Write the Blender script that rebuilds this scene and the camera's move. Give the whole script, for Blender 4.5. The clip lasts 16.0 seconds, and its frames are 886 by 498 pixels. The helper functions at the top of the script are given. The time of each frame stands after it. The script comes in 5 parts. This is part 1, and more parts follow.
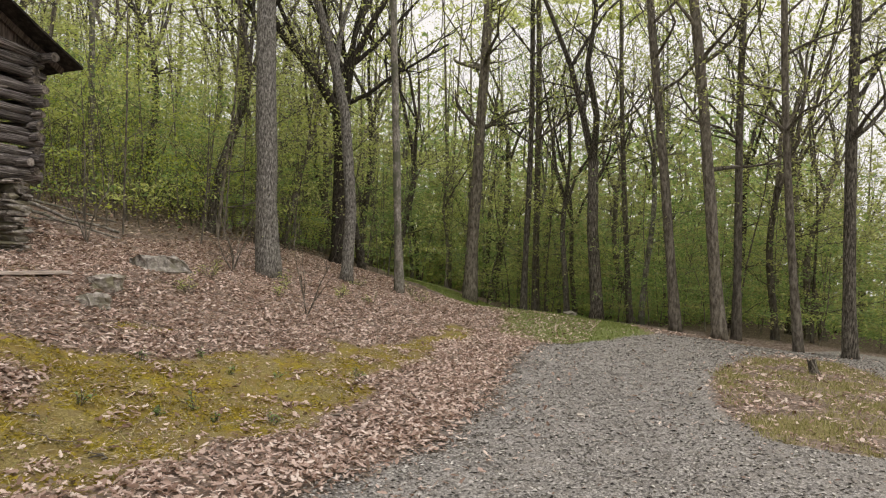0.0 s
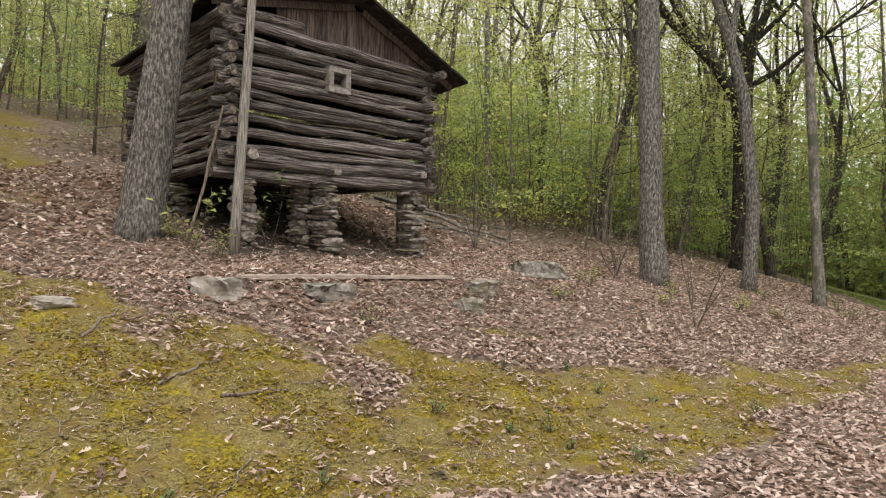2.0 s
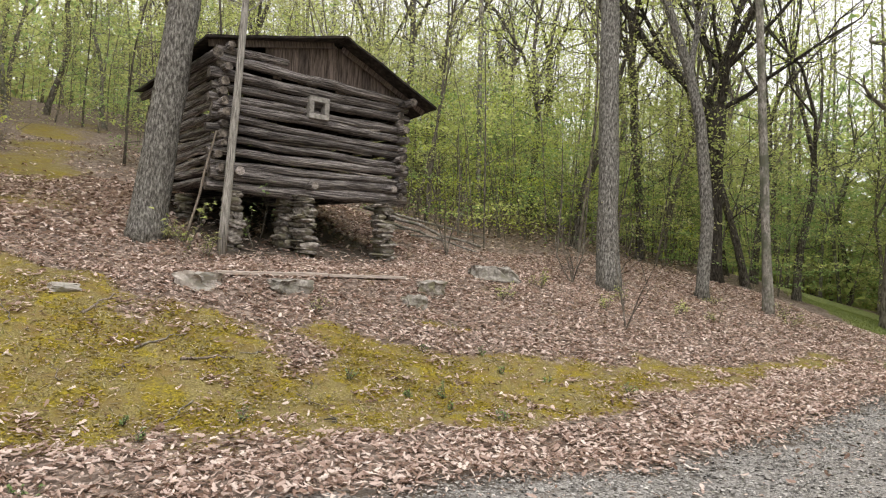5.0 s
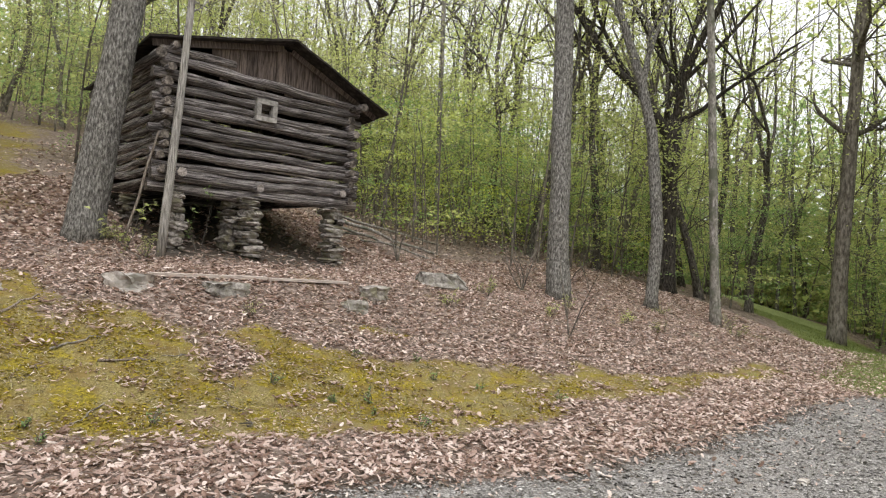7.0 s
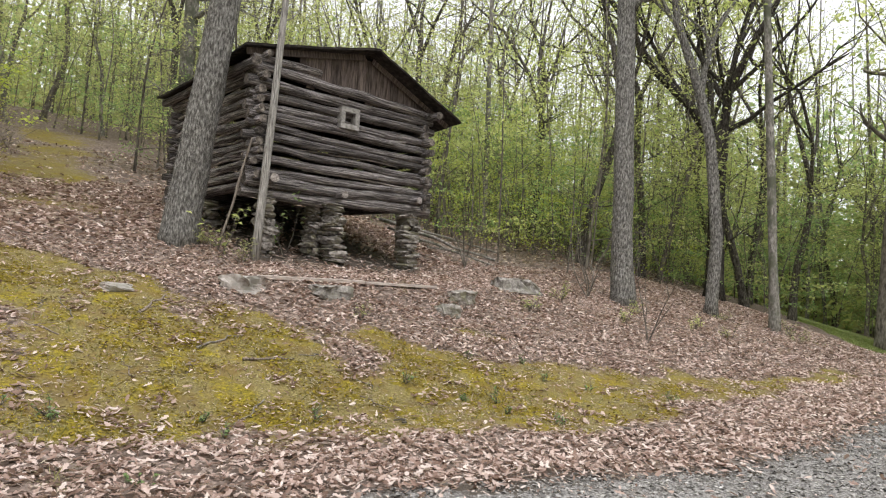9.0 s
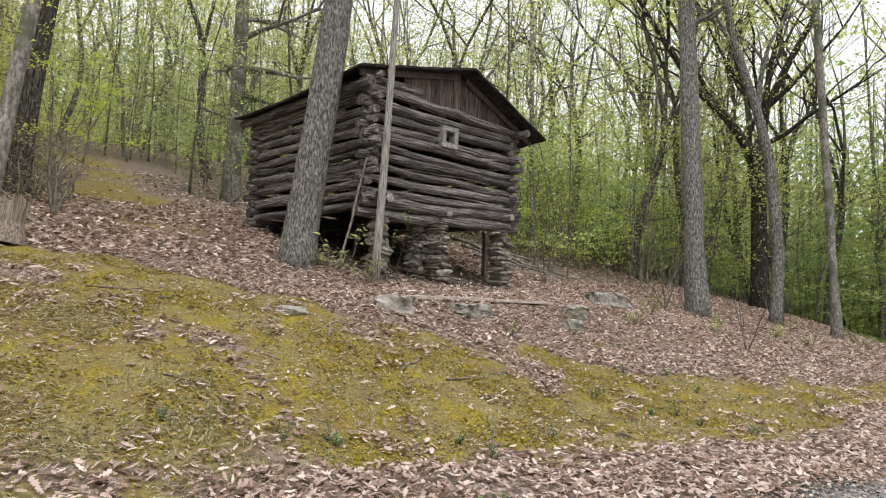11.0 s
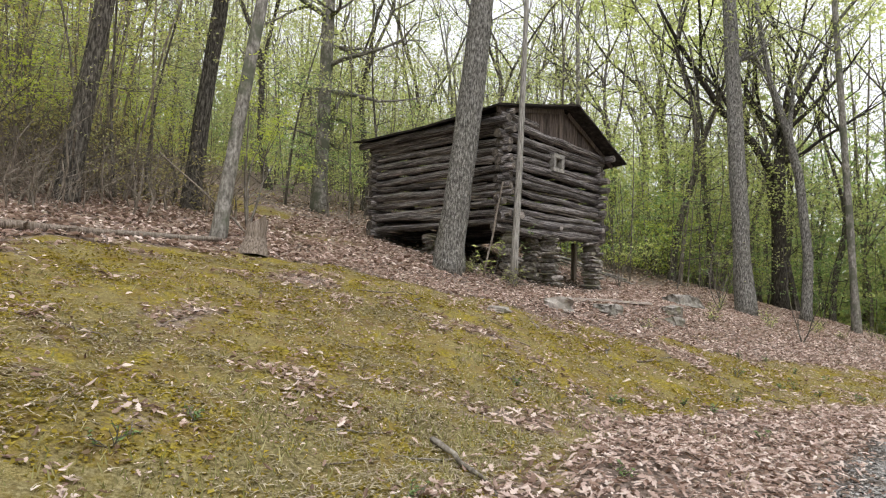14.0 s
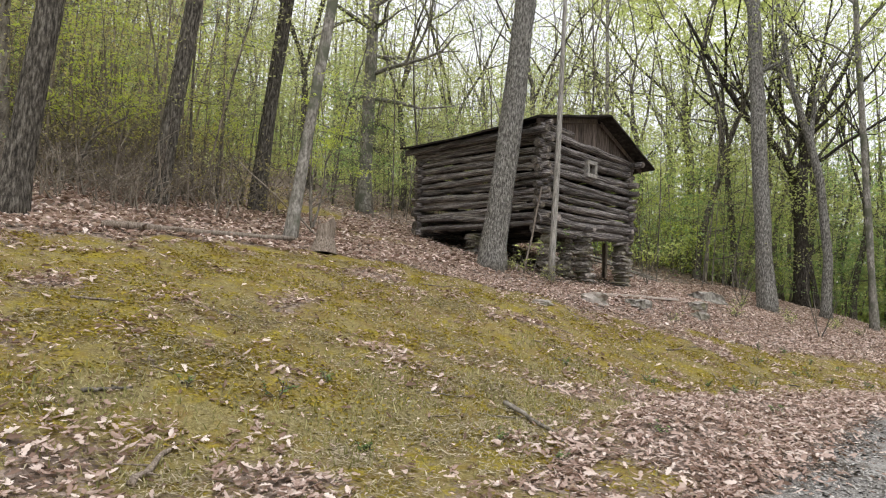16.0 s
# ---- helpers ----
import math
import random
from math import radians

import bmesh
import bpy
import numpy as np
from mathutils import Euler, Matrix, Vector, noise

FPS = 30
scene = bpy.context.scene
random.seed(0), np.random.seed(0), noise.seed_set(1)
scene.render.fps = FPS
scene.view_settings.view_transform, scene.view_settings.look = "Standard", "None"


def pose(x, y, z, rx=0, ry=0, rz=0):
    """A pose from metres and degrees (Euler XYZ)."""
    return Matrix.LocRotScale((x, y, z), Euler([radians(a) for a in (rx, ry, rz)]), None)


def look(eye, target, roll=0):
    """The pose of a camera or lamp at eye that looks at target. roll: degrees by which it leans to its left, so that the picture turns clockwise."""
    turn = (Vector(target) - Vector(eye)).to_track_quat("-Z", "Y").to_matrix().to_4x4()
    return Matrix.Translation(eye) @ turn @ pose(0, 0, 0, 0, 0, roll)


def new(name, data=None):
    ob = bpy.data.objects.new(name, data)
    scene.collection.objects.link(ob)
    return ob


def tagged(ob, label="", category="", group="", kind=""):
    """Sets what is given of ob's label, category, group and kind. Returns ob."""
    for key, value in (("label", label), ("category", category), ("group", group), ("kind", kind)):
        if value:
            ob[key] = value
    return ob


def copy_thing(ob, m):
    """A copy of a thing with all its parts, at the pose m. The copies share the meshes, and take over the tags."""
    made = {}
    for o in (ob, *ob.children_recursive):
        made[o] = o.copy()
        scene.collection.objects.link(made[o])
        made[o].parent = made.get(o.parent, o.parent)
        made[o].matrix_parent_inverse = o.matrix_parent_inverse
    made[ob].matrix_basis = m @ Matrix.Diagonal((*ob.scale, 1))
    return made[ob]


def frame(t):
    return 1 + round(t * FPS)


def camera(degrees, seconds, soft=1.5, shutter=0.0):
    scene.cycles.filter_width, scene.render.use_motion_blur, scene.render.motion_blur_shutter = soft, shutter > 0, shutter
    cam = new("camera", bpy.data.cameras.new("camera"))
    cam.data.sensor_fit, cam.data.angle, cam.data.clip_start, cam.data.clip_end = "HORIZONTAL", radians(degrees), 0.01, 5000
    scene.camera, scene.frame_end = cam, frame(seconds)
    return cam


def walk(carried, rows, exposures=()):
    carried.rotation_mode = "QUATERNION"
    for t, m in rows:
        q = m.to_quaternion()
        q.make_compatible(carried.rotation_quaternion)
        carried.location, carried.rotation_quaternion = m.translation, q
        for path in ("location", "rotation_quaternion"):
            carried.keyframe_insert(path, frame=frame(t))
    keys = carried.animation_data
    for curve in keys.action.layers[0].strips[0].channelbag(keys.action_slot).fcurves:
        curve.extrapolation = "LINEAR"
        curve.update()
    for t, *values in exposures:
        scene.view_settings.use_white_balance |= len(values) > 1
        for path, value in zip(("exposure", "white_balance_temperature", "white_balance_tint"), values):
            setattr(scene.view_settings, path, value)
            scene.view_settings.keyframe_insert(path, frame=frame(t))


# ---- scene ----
cam = camera(66.0, 16.0, 1.15)
PATH = [
    (0, (-5.614, -10.481, -0.003), (-3.692, -9.927, 0.014), 1.7),
    (0.2, (-5.35, -10.399, -0.021), (-3.559, -9.509, -0.012), 1.4),
    (0.4, (-5.086, -10.317, -0.038), (-3.459, -9.154, -0.039), 1.1),
    (0.5, (-4.954, -10.276, -0.047), (-3.411, -9.004, -0.052), 0.9),
    (1, (-4.508, -10.052, -0.12), (-3.129, -8.603, -0.111), 0.8),
    (1.5, (-4.282, -10.074, -0.095), (-2.938, -8.592, -0.087), 0.9),
    (2, (-4.298, -10.142, -0.068), (-2.985, -8.633, -0.055), 1.1),
    (2.5, (-4.476, -10.347, -0.032), (-3.184, -8.82, -0.015), 1.4),
    (3, (-4.739, -10.745, -0.011), (-3.457, -9.211, 0.011), 1.6),
    (3.5, (-4.919, -11.239, -0.005), (-3.661, -9.684, 0.019), 1.6),
    (4, (-4.77, -11.864, -0.02), (-3.556, -10.275, 0.004), 1.9),
    (4.2, (-4.654, -12.176, -0.044), (-3.45, -10.579, -0.02), 1.9),
    (6.3, (-3.972, -12.754, -0.103), (-2.712, -11.202, -0.05), 3.0),
    (6.5, (-3.924, -12.821, -0.101), (-2.665, -11.268, -0.046), 3.1),
    (7, (-3.823, -12.935, -0.088), (-2.548, -11.396, -0.03), 3.2),
    (7.5, (-3.894, -12.881, -0.136), (-2.609, -11.35, -0.07), 3.1),
    (8, (-4.131, -12.699, -0.208), (-2.838, -11.175, -0.134), 3.2),
    (8.5, (-4.594, -12.452, -0.255), (-3.296, -10.933, -0.173), 3.2),
    (9, (-5.223, -12.025, -0.305), (-3.947, -10.487, -0.214), 3.3),
    (9.2, (-5.397, -11.834, -0.323), (-4.117, -10.3, -0.226), 3.3),
    (11.3, (-7.666, -9.989, -0.421), (-6.306, -8.529, -0.274), 1.8),
    (11.5, (-7.809, -9.846, -0.421), (-6.443, -8.393, -0.273), 1.8),
    (12, (-8.205, -9.541, -0.417), (-6.825, -8.102, -0.265), 1.8),
    (12.5, (-8.741, -9.285, -0.424), (-7.347, -7.86, -0.27), 1.8),
    (13, (-9.656, -9.303, -0.47), (-8.249, -7.891, -0.315), 2.0),
    (13.5, (-10.629, -9.364, -0.525), (-9.211, -7.964, -0.367), 1.9),
    (14, (-11.627, -9.489, -0.544), (-10.198, -8.098, -0.391), 1.8),
    (14.5, (-12.285, -9.606, -0.576), (-10.848, -8.223, -0.426), 1.8),
    (15, (-12.619, -9.865, -0.629), (-11.186, -8.478, -0.479), 1.9),
    (15.5, (-12.847, -10.029, -0.645), (-11.418, -8.638, -0.496), 2.0),
    (16, (-13.057, -10.118, -0.637), (-11.671, -8.684, -0.494), 2.3),
]
walk(cam, [(t, look(eye, target, roll)) for t, eye, target, roll in PATH],
     [(0, 0.38, 7000, 12), (1, 0.48, 7000, 12), (2.5, 0.66, 6950, 12), (4, 0.75, 6850, 11), (7, 0.79, 6500, 10), (11.5, 0.76, 6400, 10), (16, 0.68, 6400, 10)])

# ---- world and light: bright overcast spring day ----
world = bpy.data.worlds.new("overcast_sky")
scene.world = world
world.use_nodes = True
wn, wl = world.node_tree.nodes, world.node_tree.links
wn.clear()
sky = wn.new("ShaderNodeTexSky")
sky.sky_type, sky.sun_disc = "NISHITA", False
sky.sun_elevation, sky.sun_rotation = radians(68), radians(204)
sky.air_density, sky.dust_density, sky.ozone_density = 1.0, 4.0, 1.0
grey = wn.new("ShaderNodeHueSaturation")
grey.inputs["Saturation"].default_value = 0.18
back = wn.new("ShaderNodeBackground")
back.inputs["Strength"].default_value = 0.13
wout = wn.new("ShaderNodeOutputWorld")
wl.new(sky.outputs[0], grey.inputs["Color"])
cloud = wn.new("ShaderNodeMix")
cloud.data_type = "RGBA"
cloud.inputs["Factor"].default_value = 0.8
cloud.inputs["B"].default_value = (6.2, 6.25, 6.45, 1)
wl.new(grey.outputs[0], cloud.inputs["A"])
wl.new(cloud.outputs["Result"], back.inputs["Color"])
wl.new(back.outputs[0], wout.inputs["Surface"])

sun_data = bpy.data.lights.new("sun", "SUN")
sun_data.energy, sun_data.angle, sun_data.color = 1.5, radians(60), (1.0, 0.97, 0.93)
sun = new("sun", sun_data)
sun.matrix_world = look((-7, -16, 44), (0, 0, 0))


# ---- materials ----
def nodes_of(name):
    m = bpy.data.materials.new(name)
    m.use_nodes = True
    nt = m.node_tree
    nt.nodes.clear()
    out = nt.nodes.new("ShaderNodeOutputMaterial")
    bsdf = nt.nodes.new("ShaderNodeBsdfPrincipled")
    nt.links.new(bsdf.outputs[0], out.inputs["Surface"])
    bsdf.inputs["Specular IOR Level"].default_value = 0.25
    return m, nt, bsdf, out


def ramp_node(nt, source, stops):
    r = nt.nodes.new("ShaderNodeValToRGB")
    r.color_ramp.elements[0].position, r.color_ramp.elements[0].color = stops[0][0], (*stops[0][1], 1)
    r.color_ramp.elements[1].position, r.color_ramp.elements[1].color = stops[-1][0], (*stops[-1][1], 1)
    for p, c in stops[1:-1]:
        r.color_ramp.elements.new(p).color = (*c, 1)
    nt.links.new(source, r.inputs[0])
    return r.outputs[0]


def noise_node(nt, scale, detail=6.0, rough=0.6, stretch=(1, 1, 1), coord="Object", distortion=0.0):
    tc = nt.nodes.new("ShaderNodeTexCoord")
    mp = nt.nodes.new("ShaderNodeMapping")
    mp.inputs["Scale"].default_value = stretch
    n = nt.nodes.new("ShaderNodeTexNoise")
    n.inputs["Scale"].default_value, n.inputs["Detail"].default_value = scale, detail
    n.inputs["Roughness"].default_value, n.inputs["Distortion"].default_value = rough, distortion
    own = nt.nodes.new("ShaderNodeObjectInfo")
    away = nt.nodes.new("ShaderNodeVectorMath")
    away.operation = "MULTIPLY_ADD"
    away.inputs[1].default_value = (31.0, 17.0, 23.0)
    nt.links.new(own.outputs["Random"], away.inputs[0])
    nt.links.new(tc.outputs[coord], away.inputs[2])
    nt.links.new(away.outputs[0], mp.inputs[0])
    nt.links.new(mp.outputs[0], n.inputs["Vector"])
    return n.outputs["Fac"]


def mix_node(nt, fac, a, b, blend="MIX"):
    m = nt.nodes.new("ShaderNodeMix")
    m.data_type, m.blend_type = "RGBA", blend
    for sock, value in ((m.inputs["Factor"], fac), (m.inputs["A"], a), (m.inputs["B"], b)):
        if isinstance(value, bpy.types.NodeSocket):
            nt.links.new(value, sock)
        elif isinstance(value, (int, float)):
            sock.default_value = value
        else:
            sock.default_value = (*value, 1)
    return m.outputs["Result"]


def math_node(nt, op, a, b=0.0, clamp=False):
    m = nt.nodes.new("ShaderNodeMath")
    m.operation, m.use_clamp = op, clamp
    for sock, value in ((m.inputs[0], a), (m.inputs[1], b)):
        if isinstance(value, bpy.types.NodeSocket):
            nt.links.new(value, sock)
        else:
            sock.default_value = value
    return m.outputs[0]


def bump_node(nt, bsdf, height, strength, distance):
    b = nt.nodes.new("ShaderNodeBump")
    b.inputs["Strength"].default_value, b.inputs["Distance"].default_value = strength, distance
    nt.links.new(height, b.inputs["Height"])
    nt.links.new(b.outputs[0], bsdf.inputs["Normal"])


def grainy(name, dark, mid, light, scale=4.0, stretch=(1, 1, 1), rough=0.9, bump=0.6, depth=0.02, patch=None, patch_scale=1.2, random_tint=0.25):
    """A weathered surface: fine grain, large stains, a tint of its own for each piece."""
    m, nt, bsdf, _ = nodes_of(name)
    fine = noise_node(nt, scale, 8, 0.65, stretch)
    col = ramp_node(nt, fine, [(0.37, dark), (0.5, mid), (0.64, light)])
    large = noise_node(nt, patch_scale, 3, 0.5)
    if patch:
        col = mix_node(nt, ramp_node(nt, large, [(0.48, (0, 0, 0)), (0.62, (1, 1, 1))]), col, patch)
    info = nt.nodes.new("ShaderNodeObjectInfo")
    tint = math_node(nt, "MULTIPLY_ADD", info.outputs["Random"], random_tint)
    tint.node.inputs[2].default_value = 1 - random_tint / 2
    col = mix_node(nt, 1.0, col, tint, "MULTIPLY")
    nt.links.new(col, bsdf.inputs["Base Color"])
    bsdf.inputs["Roughness"].default_value = rough
    bump_node(nt, bsdf, fine, bump, depth)
    return m


def leafy(name, stops, translucent=0.55, rough=0.6, own=0.35):
    """Leaves: each island takes its own shade; light passes through."""
    m, nt, bsdf, out = nodes_of(name)
    geo = nt.nodes.new("ShaderNodeNewGeometry")
    info = nt.nodes.new("ShaderNodeObjectInfo")
    v = math_node(nt, "MULTIPLY_ADD", info.outputs["Random"], own)
    nt.links.new(math_node(nt, "MULTIPLY", geo.outputs["Random Per Island"], 1 - own), v.node.inputs[2])
    col = ramp_node(nt, v, stops)
    nt.links.new(col, bsdf.inputs["Base Color"])
    bsdf.inputs["Roughness"].default_value = rough
    if translucent:
        tr = nt.nodes.new("ShaderNodeBsdfTranslucent")
        nt.links.new(mix_node(nt, 1.0, col, (1.7, 1.7, 1.5), "MULTIPLY"), tr.inputs["Color"])
        mx = nt.nodes.new("ShaderNodeMixShader")
        mx.inputs[0].default_value = translucent
        nt.links.new(bsdf.outputs[0], mx.inputs[1])
        nt.links.new(tr.outputs[0], mx.inputs[2])
        nt.links.new(mx.outputs[0], out.inputs["Surface"])
    return m


LOG = grainy("weathered_log", (0.022, 0.019, 0.0185), (0.125, 0.110, 0.107), (0.40, 0.365, 0.355), 11, (0.13, 4.5, 4.5), 0.8, 1.0, 0.04, None, 1.8, 0.8)
SPLINT = grainy("pale_split_wood", (0.11, 0.095, 0.088), (0.25, 0.22, 0.205), (0.42, 0.38, 0.36), 6, (0.5, 4, 4), 0.85, 0.8, 0.02, None, 1.6, 0.6)
LOG_END = grainy("cut_log_end", (0.03, 0.025, 0.021), (0.10, 0.085, 0.074), (0.23, 0.20, 0.175), 14, (1, 1, 1), 0.9, 0.5, 0.01, None, 1.2, 0.9)
BOARD = grainy("brown_board", (0.04, 0.029, 0.025), (0.098, 0.076, 0.067), (0.17, 0.135, 0.12), 8, (4, 4, 0.35), 0.85, 0.4, 0.01, None, 1, 0.6)
ROOF = grainy("dark_roofing", (0.008, 0.007, 0.006), (0.022, 0.018, 0.016), (0.05, 0.042, 0.036), 8, (1, 1, 1), 0.9, 0.5, 0.01)
GREYWOOD = grainy("grey_weathered_wood", (0.095, 0.075, 0.06), (0.215, 0.18, 0.15), (0.36, 0.315, 0.275), 9, (6, 6, 0.4), 0.9, 0.5, 0.01)
POLEWOOD = grainy("pale_dead_pole", (0.10, 0.092, 0.084), (0.24, 0.225, 0.21), (0.40, 0.38, 0.355), 9, (6, 6, 0.35), 0.9, 0.6, 0.01)
FRAMEWOOD = grainy("pale_grey_frame", (0.17, 0.16, 0.15), (0.27, 0.255, 0.24), (0.38, 0.36, 0.34), 14, (1, 1, 1), 0.85, 0.3, 0.005)
STUMPWOOD = grainy("brown_decayed_wood", (0.09, 0.068, 0.052), (0.21, 0.17, 0.14), (0.36, 0.30, 0.26), 9, (6, 6, 0.4), 0.95, 0.8, 0.02)
PLANK = grainy("pale_plank", (0.24, 0.20, 0.18), (0.42, 0.36, 0.325), (0.56, 0.49, 0.45), 9, (0.5, 6, 6), 0.9, 0.4, 0.008)
STONE = grainy("fieldstone", (0.07, 0.063, 0.056), (0.20, 0.18, 0.165), (0.40, 0.37, 0.345), 11, (1, 1, 2), 0.92, 0.7, 0.015, (0.14, 0.13, 0.09), 3, 0.7)
STONE_PALE = grainy("pale_stone", (0.19, 0.165, 0.15), (0.35, 0.315, 0.29), (0.50, 0.46, 0.43), 8, (1, 1, 1), 0.95, 0.5, 0.015, (0.29, 0.275, 0.25), 3.5, 0.2)
LICHEN_ROCK = grainy("lichen_rock", (0.10, 0.09, 0.08), (0.26, 0.24, 0.222), (0.45, 0.42, 0.39), 10, (1, 1, 1), 0.95, 0.9, 0.025, (0.19, 0.18, 0.145), 4.5, 0.35)
BARK_OAK = grainy("grey_oak_bark", (0.058, 0.054, 0.05), (0.178, 0.168, 0.155), (0.41, 0.395, 0.37), 15, (2.1, 2.1, 0.7), 0.95, 1.0, 0.06, None, 2.3, 0.2)
BARK_DARK = grainy("dark_bark", (0.024, 0.021, 0.018), (0.092, 0.081, 0.07), (0.24, 0.22, 0.195), 13, (2.2, 2.2, 0.5), 0.95, 1.0, 0.05, None, 1, 0.4)
BARK_BLACK = grainy("blackish_bark", (0.010, 0.009, 0.008), (0.04, 0.034, 0.029), (0.10, 0.088, 0.075), 9, (3, 3, 0.6), 0.95, 1.0, 0.03)
BARK_SMOOTH = grainy("smooth_grey_bark", (0.10, 0.09, 0.08), (0.22, 0.205, 0.185), (0.38, 0.36, 0.335), 9, (2, 2, 0.9), 0.9, 0.5, 0.015, (0.11, 0.115, 0.085), 2.2, 0.3)
BARK_THIN = grainy("brown_stem_bark", (0.07, 0.060, 0.050), (0.155, 0.137, 0.117), (0.27, 0.245, 0.215), 7, (2, 2, 0.7), 0.95, 0.6, 0.02, None, 1, 0.6)
LEAF_YOUNG = leafy("young_spring_leaf", [(0.0, (0.20, 0.235, 0.088)), (0.5, (0.38, 0.42, 0.165)), (1.0, (0.62, 0.64, 0.31))])
LEAF_GREEN = leafy("green_spring_leaf", [(0.0, (0.10, 0.165, 0.066)), (0.5, (0.22, 0.31, 0.125)), (1.0, (0.40, 0.49, 0.24))])
LEAF_BRIGHT = leafy("bright_maple_leaf", [(0.0, (0.30, 0.35, 0.07)), (0.5, (0.42, 0.47, 0.10)), (1.0, (0.56, 0.58, 0.17))])
LEAF_DULL = leafy("brownish_bud_leaf", [(0.0, (0.20, 0.175, 0.075)), (0.5, (0.32, 0.285, 0.125)), (1.0, (0.48, 0.43, 0.20))])
BARK_BRUSH = grainy("tan_brush_bark", (0.10, 0.083, 0.066), (0.20, 0.17, 0.14), (0.33, 0.285, 0.24), 7, (2, 2, 0.7), 0.95, 0.5, 0.01, None, 1, 0.5)
LEAF_OLIVE = leafy("olive_spring_leaf", [(0.0, (0.18, 0.19, 0.09)), (0.5, (0.32, 0.328, 0.16)), (1.0, (0.52, 0.515, 0.28))])
LITTER = leafy("fallen_oak_leaf", [(0.0, (0.12, 0.074, 0.056)), (0.22, (0.27, 0.182, 0.147)), (0.5, (0.45, 0.336, 0.296)), (0.8, (0.59, 0.475, 0.435)), (1.0, (0.73, 0.635, 0.595))], 0.2, 0.8, 0.0)
GRASS = leafy("short_grass", [(0.0, (0.15, 0.155, 0.055)), (0.5, (0.27, 0.26, 0.105)), (1.0, (0.46, 0.42, 0.24))], 0.3, 0.6, 0.05)
LUSH = leafy("lush_lane_grass", [(0.0, (0.11, 0.145, 0.045)), (0.5, (0.20, 0.245, 0.08)), (1.0, (0.34, 0.37, 0.16))], 0.3)
MOSS = leafy("moss_sprig", [(0.0, (0.15, 0.122, 0.022)), (0.35, (0.235, 0.18, 0.022)), (0.75, (0.31, 0.238, 0.03)), (1.0, (0.36, 0.30, 0.07))], 0.2, 0.9, 0.05)
STRAW = leafy("dry_straw", [(0.0, (0.17, 0.14, 0.085)), (0.5, (0.34, 0.29, 0.20)), (1.0, (0.56, 0.50, 0.385))], 0.2, 0.8, 0.05)
HERB = leafy("low_green_herb", [(0.0, (0.10, 0.16, 0.055)), (1.0, (0.22, 0.31, 0.13))], 0.3)
GRAVEL = leafy("gravel_stone", [(0.0, (0.07, 0.066, 0.062)), (0.5, (0.24, 0.228, 0.218)), (0.85, (0.42, 0.40, 0.385)), (1.0, (0.62, 0.60, 0.58))], 0.0, 0.9, 0.05)


